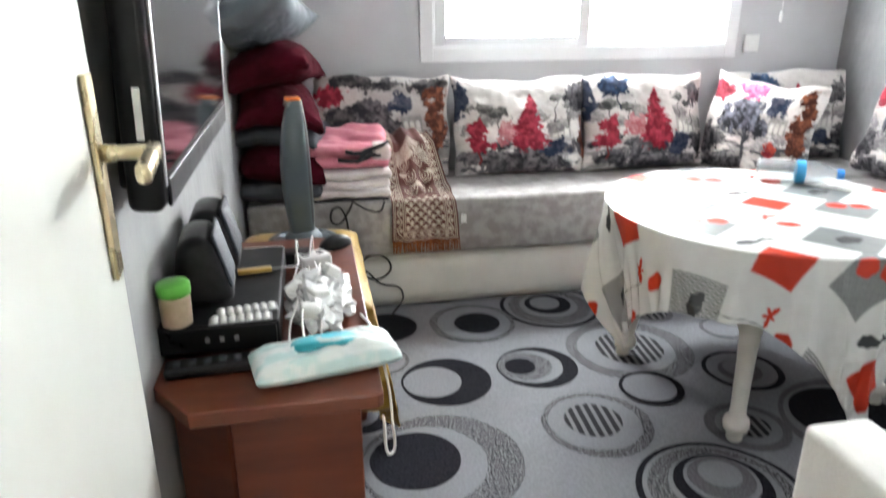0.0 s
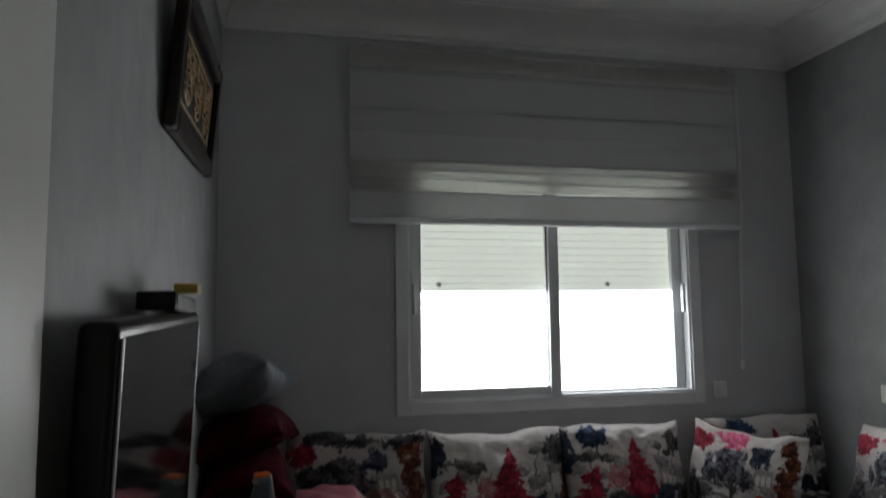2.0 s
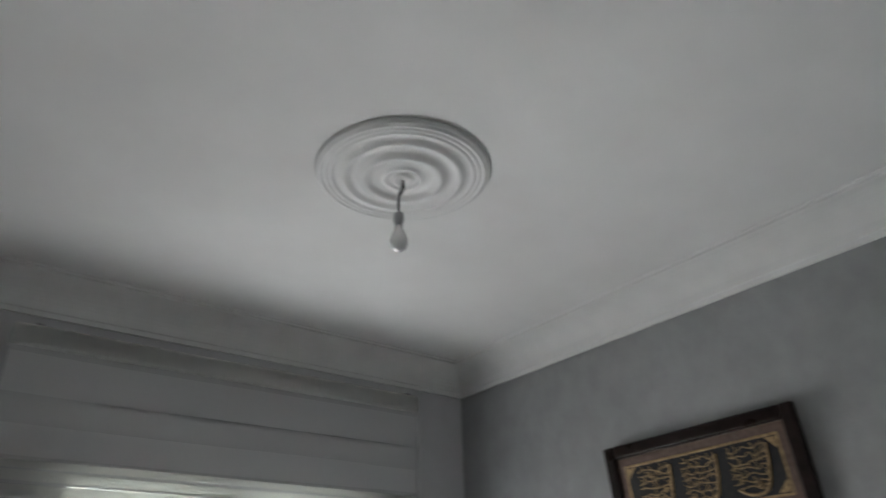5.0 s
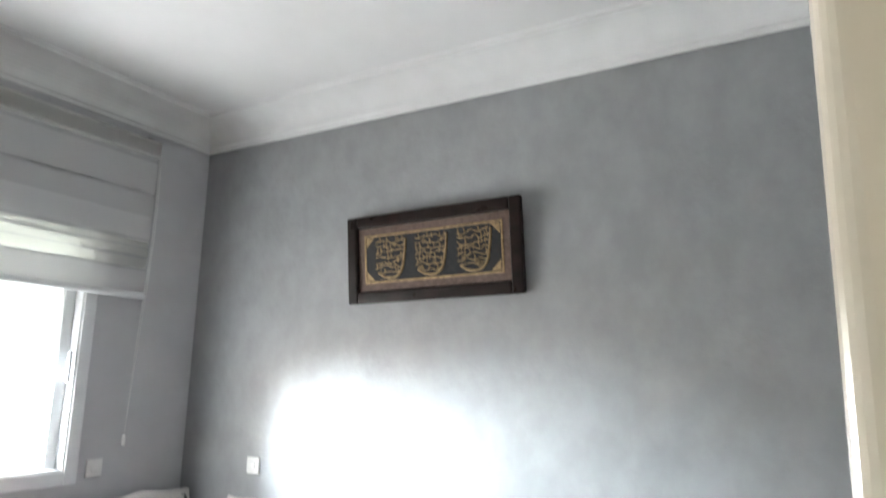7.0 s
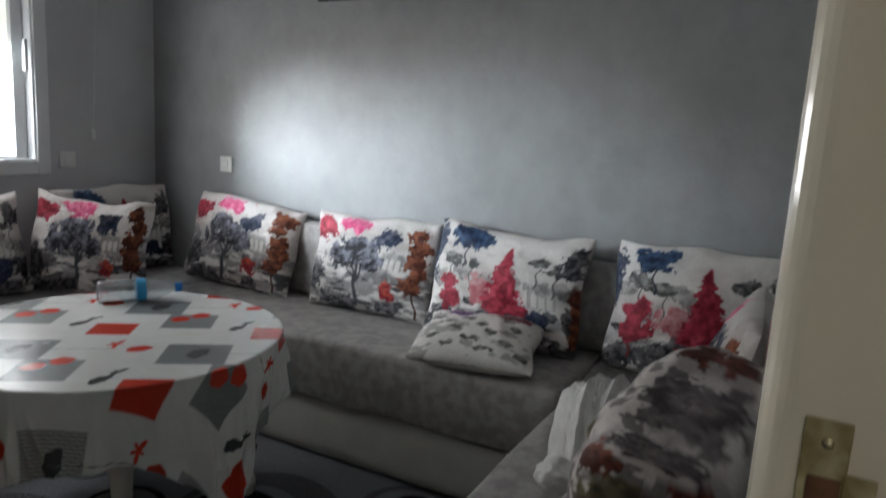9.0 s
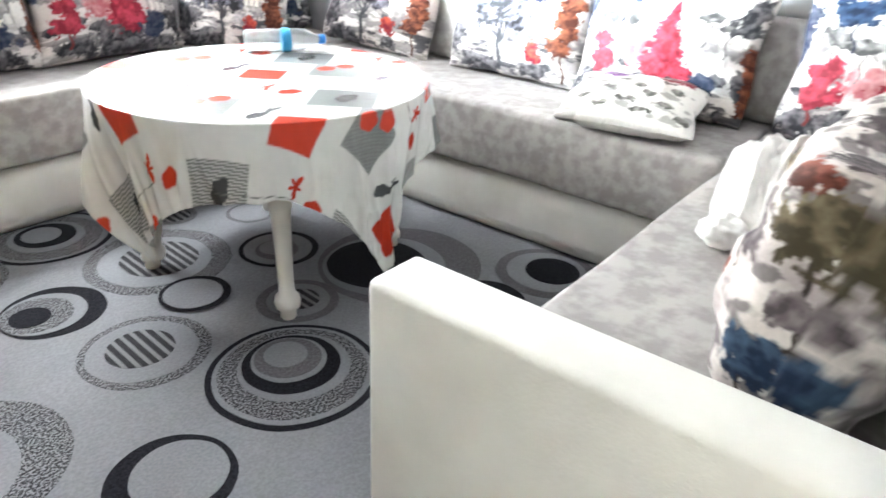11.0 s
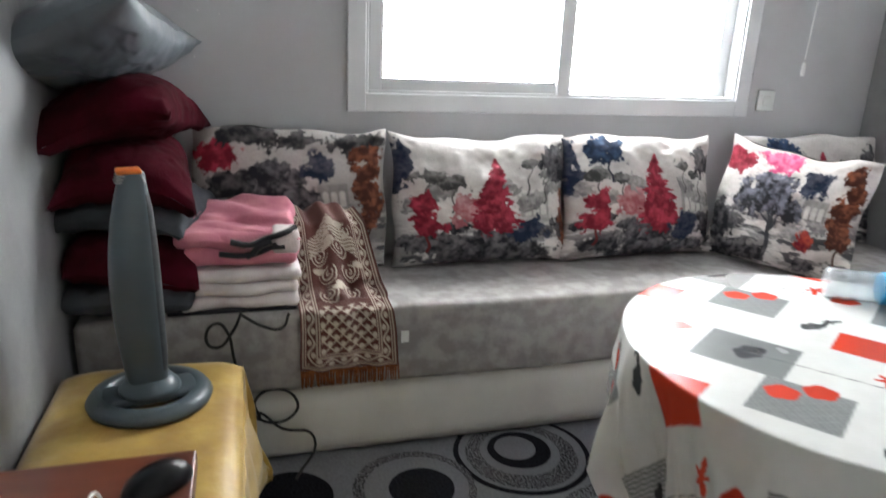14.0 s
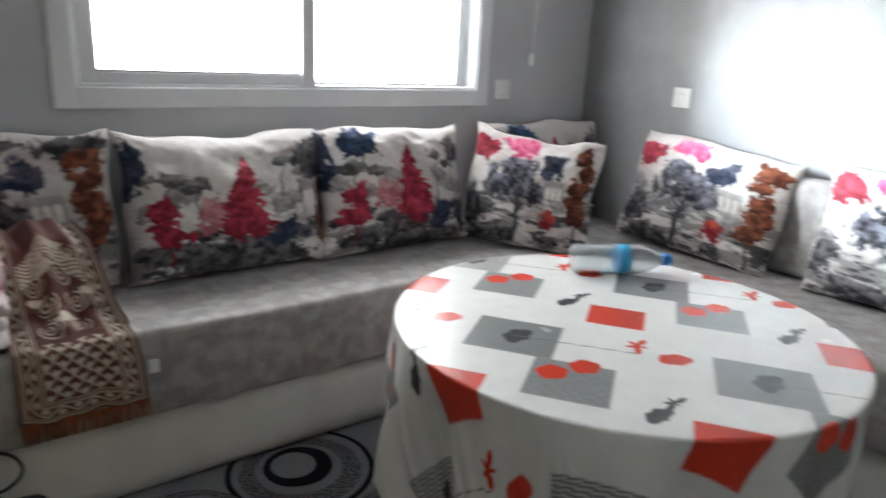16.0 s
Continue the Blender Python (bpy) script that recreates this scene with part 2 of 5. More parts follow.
def part(name, bm, material, parent, label="", at=None, smooth=True):
    """Links a bmesh (or a mesh) as one part under a thing or a part."""
    me = mesh_of(name, bm, material, smooth) if isinstance(bm, bmesh.types.BMesh) else bm
    if not isinstance(bm, bmesh.types.BMesh) and not me.materials:
        me.materials.append(material)
    ob = new(name, me)
    if parent:
        ob.parent = parent
    if at is not None:
        ob.matrix_basis = at
    if label:
        ob["label"] = label
    return ob


def base(name, at, label, category, group="", kind=""):
    ob = new(name)
    ob.empty_display_size = 0.05
    ob.matrix_basis = at
    return tagged(ob, label, category, group, kind)


def slab(bm, lo, hi, bevel=0.0, seg=2, turn=None):
    """A box between two corners, with rounded edges."""
    lo, hi = Vector(lo), Vector(hi)
    got = bmesh.ops.create_cube(bm, size=1.0)
    verts = got["verts"]
    bmesh.ops.scale(bm, vec=hi - lo, verts=verts)
    bmesh.ops.translate(bm, vec=(lo + hi) / 2, verts=verts)
    if turn is not None:
        bmesh.ops.transform(bm, matrix=turn, verts=verts)
    if bevel:
        edges = list({e for v in verts for e in v.link_edges})
        bmesh.ops.bevel(bm, geom=edges, offset=bevel, segments=seg, affect="EDGES", profile=0.5, clamp_overlap=True)
    return bm


def box(lo, hi, bevel=0.0, seg=2, turn=None):
    return slab(bmesh.new(), lo, hi, bevel, seg, turn)


def lathe(profile, seg=32, centre=(0, 0, 0), caps=True):
    """Turns (radius, height) pairs round the upright."""
    bm = bmesh.new()
    rings = []
    for r, z in profile:
        rings.append([bm.verts.new((centre[0] + r * math.cos(2 * math.pi * i / seg), centre[1] + r * math.sin(2 * math.pi * i / seg), centre[2] + z)) for i in range(seg)])
    for a, b in zip(rings, rings[1:]):
        for i in range(seg):
            bm.faces.new((a[i], a[(i + 1) % seg], b[(i + 1) % seg], b[i]))
    for ring, flip in ((rings[0], True), (rings[-1], False)) if caps else ():
        bm.faces.new(list(reversed(ring)) if flip else ring)
    return bm


def tube(name, points, radius, material, parent=None, label=""):
    """A bent round cord or wire through points."""
    cu = bpy.data.curves.new(name, "CURVE")
    cu.dimensions, cu.bevel_depth, cu.bevel_resolution, cu.resolution_u = "3D", radius, 2, 6
    sp = cu.splines.new("BEZIER")
    sp.bezier_points.add(len(points) - 1)
    for q, co in zip(sp.bezier_points, points):
        q.co = co
        q.handle_left_type = q.handle_right_type = "AUTO"
    tmp = bpy.data.objects.new(name, cu)
    me = bpy.data.meshes.new_from_object(tmp)
    bpy.data.objects.remove(tmp)
    me.materials.clear()
    me.materials.append(material)
    for f in me.polygons:
        f.use_smooth = True
    ob = new(name, me)
    if parent:
        ob.parent = parent
    if label:
        ob["label"] = label
    return ob


def cloudy(x, y, seed, octaves=4):
    """Smooth noise in 0..1 over two arrays."""
    out, amp, tot = np.zeros(np.shape(x)), 1.0, 0.0
    for o in range(octaves):
        g = np.random.RandomState(seed * 31 + o).rand(64, 64)
        fx, fy = np.floor(x).astype(int), np.floor(y).astype(int)
        tx, ty = x - fx, y - fy
        tx, ty = tx * tx * (3 - 2 * tx), ty * ty * (3 - 2 * ty)
        a, b = g[fx % 64, fy % 64], g[(fx + 1) % 64, fy % 64]
        c, d = g[fx % 64, (fy + 1) % 64], g[(fx + 1) % 64, (fy + 1) % 64]
        out += amp * ((a * (1 - tx) + b * tx) * (1 - ty) + (c * (1 - tx) + d * tx) * ty)
        tot += amp
        amp *= 0.55
        x, y = x * 2.03 + 17.3, y * 2.03 + 5.1
    return out / tot


def sheets(name, grids, material):
    """One mesh out of grids of points, each with or without a grid of colours."""
    co, faces, cols, start = [], [], [], 0
    for P, C in grids:
        nu, nv = P.shape[:2]
        co.append(P.reshape(-1, 3))
        cols.append((np.ones((nu * nv, 3)) if C is None else C.reshape(-1, 3)))
        i, j = np.meshgrid(np.arange(nu - 1), np.arange(nv - 1), indexing="ij")
        k = start + i * nv + j
        faces.append(np.stack([k, k + nv, k + nv + 1, k + 1], -1).reshape(-1, 4))
        start += nu * nv
    co, faces, cols = np.concatenate(co), np.concatenate(faces), np.concatenate(cols)
    me = bpy.data.meshes.new(name)
    me.from_pydata(co.tolist(), [], faces.tolist())
    at = me.attributes.new("print", "FLOAT_COLOR", "POINT")
    at.data.foreach_set("color", np.c_[np.clip(cols, 0, 1), np.ones(len(cols))].ravel())
    me.polygons.foreach_set("use_smooth", np.ones(len(faces), dtype=bool))
    me.materials.append(material)
    me.update()
    return me


def over(C, mask, colour):
    m = np.clip(mask, 0, 1)[..., None]
    return C * (1 - m) + np.array(colour) * m


def step(v, soft=0.05):
    return np.clip(v / soft + 0.5, 0, 1)


def crown(C, X, Y, cx, cy, rx, ry, dark, light, seed, loose=0.9):
    """A leafy crown with a ragged edge and gaps."""
    n = cloudy(X * 24 + seed, Y * 24, seed, 4)
    fine = cloudy(X * 85, Y * 85 + seed, seed + 3, 2)
    tuft = cloudy(X * 42 + 5, Y * 52 + seed, seed + 5, 2)
    d = np.hypot((X - cx) / rx, (Y - cy) / ry)
    m = step(1.0 - d + loose * (n - 0.5) * 2.0 + 0.6 * (fine - 0.5), 0.14) * step(0.86 - 0.28 * np.clip(d, 0, 1.4) - fine * 0.55 - 0.35 * (tuft - 0.5), 0.10)
    tone = np.clip((tuft - 0.32) * 1.7 + (fine - 0.5) * 0.8 + (Y - cy) / ry * 0.28, 0, 1)[..., None]
    col = np.array(dark) * (1 - tone) + np.array(light) * tone
    m = np.clip(m, 0, 1)[..., None]
    return C * (1 - m) + col * m


def stem(C, X, Y, x0, y0, x1, y1, w, colour):
    dx, dy = x1 - x0, y1 - y0
    s = np.clip(((X - x0) * dx + (Y - y0) * dy) / (dx * dx + dy * dy), 0, 1)
    d = np.hypot(X - x0 - s * dx - 0.006 * np.sin(s * 9), Y - y0 - s * dy)
    return over(C, step(w * (1 - 0.5 * s) - d, 0.003), colour)


GREY_D, GREY_L = (0.020, 0.020, 0.026), (0.20, 0.19, 0.20)
RED_D, RED_L = (0.21, 0.007, 0.022), (0.50, 0.042, 0.080)
BROWN_D, BROWN_L = (0.075, 0.016, 0.008), (0.33, 0.105, 0.05)
BLUE_D, BLUE_L = (0.008, 0.020, 0.055), (0.05, 0.10, 0.20)
CLOTH = (0.73, 0.69, 0.665)


def meadow(C, X, Y, seed, level):
    n = cloudy(X * 9 + seed, Y * 34, seed + 11, 4)
    C = over(C, step(n - 0.50, 0.12) * step(level - Y, 0.12) * 0.8, (0.17, 0.165, 0.165))
    n = cloudy(X * 15 + seed, Y * 46, seed + 21, 3)
    return over(C, step(n - 0.60, 0.08) * step(level - 0.02 - Y, 0.12) * 0.9, (0.04, 0.04, 0.05))


def arches(C, X, Y, cx, cy, s, seed):
    u, v = (X - cx) / s, (Y - cy) / s
    wall = step(1 - np.abs(u), 0.1) * step(0.75 - np.abs(v), 0.1)
    C = over(C, wall * (0.25 + 0.6 * cloudy(X * 60, Y * 8, seed, 3)), (0.24, 0.235, 0.225))
    for k in (-0.5, 0.05, 0.6):
        C = over(C, step(0.2 - np.hypot(u - k, np.clip(v - 0.1, 0, 9)), 0.08) * step(v + 0.7, 0.1), (0.68, 0.66, 0.62))
    return C


def print_conifer(X, Y, seed, blue=True, brown=True):
    """White cloth with a red conifer, a red round tree, a blue tree, palms and dark bushes (metres)."""
    C = np.ones(X.shape + (3,)) * np.array(CLOTH)
    C = over(C, step(cloudy(X * 6 + seed, Y * 9, seed, 4) - 0.60, 0.2) * 0.45, (0.38, 0.34, 0.33))
    C = meadow(C, X, Y, seed, 0.13)
    C = arches(C, X, Y, 0.49, 0.20, 0.055, seed)
    for k in range(6):
        C = crown(C, X, Y, 0.05 + 0.105 * k, 0.235 + 0.03 * math.sin(3 * k + seed), 0.045, 0.028, (0.22, 0.21, 0.21), (0.50, 0.47, 0.45), seed + 40 + k, 1.2)
    for k, (cx, cy, rr) in enumerate(((0.10, 0.30, 0.05), (0.19, 0.285, 0.045), (0.46, 0.335, 0.04), (0.53, 0.30, 0.035))):
        C = stem(C, X, Y, cx, cy - 0.10, cx + 0.006, cy, 0.004, (0.13, 0.12, 0.12))
        C = crown(C, X, Y, cx, cy, rr, rr * 0.45, (0.07, 0.07, 0.07), (0.34, 0.33, 0.32), seed + 70 + k, 1.5)
    C = crown(C, X, Y, 0.0, 0.33, 0.045, 0.10, BLUE_D, (0.10, 0.11, 0.15), seed + 80)
    C = crown(C, X, Y, 0.60, 0.12, 0.05, 0.05, GREY_D, GREY_L, seed + 81)
    for k in range(8):
        C = crown(C, X, Y, 0.04 + 0.08 * k, 0.115 + 0.03 * math.sin(5 * k + seed), 0.035, 0.016, GREY_D, GREY_L, seed + 82 + k, 1.4)
    C = crown(C, X, Y, 0.57, 0.34, 0.055, 0.06, GREY_D, GREY_L, seed + 2)
    C = crown(C, X, Y, 0.24, 0.19, 0.055, 0.05, (0.42, 0.12, 0.14), (0.60, 0.33, 0.33), seed + 3)
    for k in range(2):
        x = 0.30 + 0.05 * k
        C = crown(C, X, Y, x, 0.085, 0.075, 0.052, GREY_D, GREY_L, seed + 5 + k)
    C = crown(C, X, Y, 0.46, 0.11, 0.060, 0.045, BLUE_D, (0.08, 0.09, 0.13), seed + 8)
    C = crown(C, X, Y, 0.12, 0.06, 0.11, 0.04, GREY_D, GREY_L, seed + 9)
    C = crown(C, X, Y, 0.36, 0.030, 0.20, 0.032, GREY_D, GREY_L, seed + 10)
    h = (Y - 0.12) / 0.255
    ragged = cloudy(X * 55 + seed, Y * 75, seed + 4, 3)
    w = 0.105 * np.clip(1 - h, 0, 1) ** 0.9 * (0.72 + 0.28 * np.mod(7.5 * (1 - h), 1.0)) * (0.35 + 1.15 * ragged)
    tone = np.clip((cloudy(X * 60, Y * 60, seed + 6, 3) - 0.3) * 2.2, 0, 1)[..., None]
    C = crown(C, X, Y, 0.335, 0.15, 0.075, 0.045, RED_D, RED_L, seed + 12)
    fir = (step(w + 0.004 - np.abs(X - 0.335), 0.006) * step(h, 0.02) * step(1 - h, 0.02))[..., None]
    C = C * (1 - fir) + (np.array(RED_D) * (1 - tone) + np.array(RED_L) * tone) * fir
    C = stem(C, X, Y, 0.10, 0.05, 0.10, 0.15, 0.006, (0.16, 0.02, 0.02))
    C = crown(C, X, Y, 0.10, 0.205, 0.040, 0.040, RED_D, RED_L, seed + 13)
    C = crown(C, X, Y, 0.10, 0.140, 0.058, 0.042, RED_D, RED_L, seed + 14)
    if blue:
        C = stem(C, X, Y, 0.155, 0.27, 0.150, 0.36, 0.005, (0.02, 0.025, 0.05))
        C = crown(C, X, Y, 0.15, 0.385, 0.085, 0.042, BLUE_D, BLUE_L, seed + 15)
    if brown:
        for k in range(4):
            C = crown(C, X, Y, 0.615, 0.07 + 0.05 * k, 0.030, 0.032, BROWN_D, BROWN_L, seed + 20 + k)
    return C


def print_oak(X, Y, seed, pink=True, dark=0.0):
    """White cloth with a large grey tree, a tall brown tree, a bridge and pink and red crowns (metres)."""
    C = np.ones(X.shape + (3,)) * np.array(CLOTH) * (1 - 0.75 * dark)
    C = over(C, step(cloudy(X * 6 + seed, Y * 9, seed, 4) - 0.56, 0.2) * 0.5, (0.34, 0.28, 0.26))
    C = meadow(C, X, Y, seed, 0.22)
    for k in range(6):
        C = crown(C, X, Y, 0.04 + 0.11 * k, 0.20 + 0.05 * math.sin(2 * k + seed), 0.05, 0.030, (0.20, 0.19, 0.20), (0.46, 0.43, 0.42), seed + 40 + k, 1.2)
    C = arches(C, X, Y, 0.44, 0.24, 0.05, seed)
    C = stem(C, X, Y, 0.27, 0.03, 0.275, 0.24, 0.011, (0.05, 0.05, 0.06))
    for k, (dx, dy) in enumerate(((-0.07, 0.09), (0.06, 0.10), (0.01, 0.14), (-0.035, 0.15))):
        C = stem(C, X, Y, 0.274, 0.14, 0.274 + dx, 0.14 + dy, 0.006, (0.05, 0.05, 0.06))
    light = (0.24, 0.24, 0.30) if pink else GREY_L
    for k, (cx, cy, rx, ry) in enumerate(((0.19, 0.24, 0.075, 0.055), (0.27, 0.27, 0.085, 0.06), (0.34, 0.225, 0.06, 0.04), (0.23, 0.31, 0.07, 0.035))):
        C = crown(C, X, Y, cx, cy, rx, ry, GREY_D, light, seed + k)
    C = crown(C, X, Y, 0.40, 0.33, 0.055, 0.042, BLUE_D, (0.12, 0.12, 0.16), seed + 5)
    C = crown(C, X, Y, 0.06, 0.13, 0.055, 0.07, GREY_D, GREY_L, seed + 6)
    C = crown(C, X, Y, 0.15, 0.035, 0.13, 0.035, GREY_D, GREY_L, seed + 7)
    C = crown(C, X, Y, 0.43, 0.04, 0.05, 0.03, GREY_D, GREY_L, seed + 8)
    top = ((0.55, 0.05, 0.16), (0.80, 0.22, 0.36)) if pink else (RED_D, (0.36, 0.06, 0.05))
    if dark > 0.5:
        for k, (cx, cy) in enumerate(((0.08, 0.37), (0.30, 0.33), (0.46, 0.30), (0.18, 0.20), (0.40, 0.18), (0.54, 0.08))):
            C = crown(C, X, Y, cx, cy, 0.085, 0.055, (0.09, 0.055, 0.045), (0.34, 0.25, 0.21), seed + 70 + k)
        C = crown(C, X, Y, 0.33, 0.07, 0.05, 0.05, BLUE_D, BLUE_L, seed + 80)
    if dark < 0.5:
        C = crown(C, X, Y, 0.07, 0.36, 0.06, 0.05, RED_D, RED_L, seed + 9)
    if pink:
        C = crown(C, X, Y, 0.24, 0.395, 0.085, 0.035, *top, seed + 10)
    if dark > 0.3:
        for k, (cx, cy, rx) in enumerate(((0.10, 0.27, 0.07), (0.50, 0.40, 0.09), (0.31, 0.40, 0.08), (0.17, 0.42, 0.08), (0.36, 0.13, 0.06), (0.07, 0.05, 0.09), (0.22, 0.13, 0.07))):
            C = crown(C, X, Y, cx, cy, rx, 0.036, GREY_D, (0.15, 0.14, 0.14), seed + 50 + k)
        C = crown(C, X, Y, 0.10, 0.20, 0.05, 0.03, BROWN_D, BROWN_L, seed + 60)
    if dark < 0.5:
        C = crown(C, X, Y, 0.43, 0.115, 0.038, 0.042, RED_D, (0.60, 0.09, 0.05), seed + 11)
    C = stem(C, X, Y, 0.555, 0.02, 0.555, 0.16, 0.006, (0.06, 0.02, 0.01))
    for k in range(5):
        C = crown(C, X, Y, 0.545 + 0.012 * (k % 2), 0.15 + 0.055 * k, 0.048, 0.036, BROWN_D, BROWN_L, seed + 14 + k)
    return C


def print_plump(X, Y, seed):
    """Cream cloth with scattered olive, brown and blue trees over a mauve-grey meadow, on both faces and the sides."""
    C = np.ones(X.shape + (3,)) * np.array((0.66, 0.61, 0.575))
    C = over(C, step(cloudy(X * 7 + 20, Y * 12 + 20, seed, 4) - 0.54, 0.16) * 0.7, (0.30, 0.25, 0.255))
    C = over(C, step(cloudy(X * 16 + 30, Y * 30 + 10, seed + 1, 3) - 0.60, 0.08) * 0.8, (0.10, 0.085, 0.09))
    for k, (cx, cy, rx, ry, kind) in enumerate(((0.44, 0.33, 0.075, 0.065, 0), (0.36, 0.42, 0.07, 0.035, 1), (0.42, 0.10, 0.05, 0.06, 2), (0.47, 0.20, 0.08, 0.03, 3), (0.27, 0.28, 0.08, 0.05, 3), (0.18, 0.14, 0.06, 0.05, 1),
                                                (0.06, 0.30, 0.08, 0.06, 0), (0.10, 0.08, 0.09, 0.04, 3), (-0.08, 0.20, 0.06, 0.07, 2), (-0.20, 0.33, 0.08, 0.05, 3), (-0.28, 0.15, 0.06, 0.08, 1), (-0.42, 0.28, 0.07, 0.06, 0), (0.33, 0.52, 0.10, 0.05, 3),
                                                (0.05, 0.50, 0.12, 0.045, 3), (-0.22, 0.52, 0.10, 0.04, 1))):
        dark, light = (((0.055, 0.042, 0.022), (0.20, 0.165, 0.10)), (BROWN_D, (0.26, 0.07, 0.045)), (BLUE_D, (0.07, 0.13, 0.21)), ((0.07, 0.055, 0.06), (0.27, 0.23, 0.235)))[kind]
        C = stem(C, X, Y, cx - 0.01, cy - ry * 1.8, cx, cy, 0.005, (0.035, 0.025, 0.02))
        C = crown(C, X + 1, Y + 1, cx + 1, cy + 1, rx, ry, dark, light, seed + 3 * k, 0.8)
    return C


def print_sparse(X, Y, seed):
    C = np.ones(X.shape + (3,)) * np.array((0.76, 0.74, 0.70))
    C = crown(C, X, Y, 0.16, 0.36, 0.09, 0.035, (0.10, 0.04, 0.16), (0.30, 0.12, 0.30), seed)
    C = crown(C, X, Y, 0.47, 0.36, 0.09, 0.04, RED_D, (0.36, 0.10, 0.14), seed + 1)
    for k in range(14):
        C = crown(C, X, Y, 0.06 + 0.038 * k, 0.30 - 0.060 * (k * 3 % 5), 0.040, 0.016, (0.10, 0.10, 0.09), (0.40, 0.38, 0.35), seed + 2 + k, 1.3)
    C = over(C, step(cloudy(X * 14, Y * 26, seed + 31, 3) - 0.60, 0.06) * 0.6, (0.20, 0.19, 0.18))
    return C


def boxed(n, full):
    """Steps from -1 to 1 that grow dense at both ends, for a pillow with steep sides."""
    k = n // 5
    c = np.linspace((1 - 0.96 ** 2) ** full, 0, k + 1)[1:]
    end = np.sqrt(1 - c ** (1 / full))
    return np.concatenate([-end[::-1], np.linspace(-0.96, 0.96, n - 2 * k), end])


def pillow_points(w, h, thick, nu, nv, seed, dent=0.05, full=0.42, wrinkle=0.013, droop=0.0):
    """Front and back of a stuffed pillow, standing on its lower edge, facing -y."""
    a, b = np.linspace(-1, 1, nu), np.linspace(-1, 1, nv)
    if full < 0.3:
        a, b = boxed(nu, full), boxed(nv, full)
    s, t = np.meshgrid(a, b, indexing="ij")
    x = w / 2 * s * (1 - dent * (1 - t * t))
    z = h / 2 * t * (1 - dent * (1 - s * s)) + h / 2
    puff = thick / 2 * (np.clip(1 - s * s, 0, 1) * np.clip(1 - t * t, 0, 1)) ** full
    out = []
    for side in (-1, 1):
        n = cloudy(s * 3 + seed, t * 3 + side, seed, 3) - 0.5
        fold = np.sin((s * t) * 16 + 5 * n) * np.clip(np.abs(s * t) - 0.25, 0, 1)
        y = side * (puff * (1 + 0.35 * n) + wrinkle * fold * np.clip(1 - np.maximum(np.abs(s), np.abs(t)) ** 8, 0, 1))
        y = y + droop * (np.abs(s) ** 3 * (1 + 0.6 * np.sin(seed + 2 * t)) + 0.8 * np.abs(t) ** 3 * (1 + 0.6 * np.sin(2 * seed + 2 * s)))
        sag = 0.009 * np.sin(s * 3.1 + seed) * (t + 1) / 2 + 0.005 * np.sin(s * 7.3 + 2 * seed) * np.clip(t, 0, 1) ** 2
        P = np.stack([x + 0.006 * np.sin(t * 5 + seed), y, z + 0.012 * n + sag], -1)
        out.append(P if side < 0 else P[::-1])
    return out, s, t


def printed_cushion(name, w, h, thick, pattern, at, label, group, seed, wrap=False, dent=0.045, full=0.42, res=1.0):
    (front, back), s, t = pillow_points(w, h, thick, 4 * int(62 * res) + 1, 4 * int(45 * res) + 1, seed, dent, full)
    X, Y = (s * 0.5 + 0.5) * 0.62, (t * 0.5 + 0.5) * 0.44
    if wrap:
        X = front[..., 0] + np.sign(s) * thick / 2 * (1 - np.clip(1 - s * s, 0, 1) ** full)
        Y = front[..., 2] + np.sign(t) * thick / 2 * (1 - np.clip(1 - t * t, 0, 1) ** full)
    C = pattern(X, Y)
    me = sheets(name, [(front, C), (back[::4, ::4], C[::-4, ::4])], M_PRINT)
    ob = new(name, me)
    ob.matrix_basis = at
    return tagged(ob, label, "cushion", group)


def plain_pillow(w, h, thick, material, at, label, seed, dent=0.06, full=0.36, wrinkle=0.020, droop=0.028):
    (front, back), s, t = pillow_points(w, h, thick, 72, 56, seed, dent, full, wrinkle, droop)
    ob = new("pillow", sheets("pillow", [(front, None), (back, None)], material))
    ob.matrix_basis = at
    return tagged(ob, label, "pillow", "pillows stacked in the corner")

# ---- the room ----
W, E, S, N, H = -0.79, 2.17, 0.255, 3.40, 2.92


def structure(name, bm, material, label, smooth=False):
    return tagged(part(name, bm, material, None, smooth=smooth), label, name.split("_")[0], kind="structure")


structure("floor", box((W - 0.2, -1.9, -0.1), (E + 0.2, N + 0.2, 0.0)), M_TILE, "beige tiled floor under the rug")
structure("ceiling", box((W - 0.2, -1.9, H), (E + 0.2, N + 0.2, H + 0.15)), M_CEIL, "white painted plaster ceiling")
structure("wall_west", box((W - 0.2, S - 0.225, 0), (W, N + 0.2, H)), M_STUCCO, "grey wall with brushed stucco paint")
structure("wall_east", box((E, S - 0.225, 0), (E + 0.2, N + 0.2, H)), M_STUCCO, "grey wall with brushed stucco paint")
WX0, WX1, WZ0, WZ1 = 0.05, 1.525, 1.05, 2.18
bm = box((W, N, 0), (WX0, N + 0.2, H))
slab(bm, (WX1, N, 0), (E, N + 0.2, H))
slab(bm, (WX0, N, 0), (WX1, N + 0.2, WZ0))
slab(bm, (WX0, N, WZ1), (WX1, N + 0.2, H))
structure("wall_north", bm, M_WALL, "smooth grey painted wall round the window")
DX0, DX1, DZ = -0.72, 0.14, 2.37
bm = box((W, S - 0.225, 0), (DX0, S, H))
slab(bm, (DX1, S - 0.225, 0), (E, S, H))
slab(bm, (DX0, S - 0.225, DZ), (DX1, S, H))
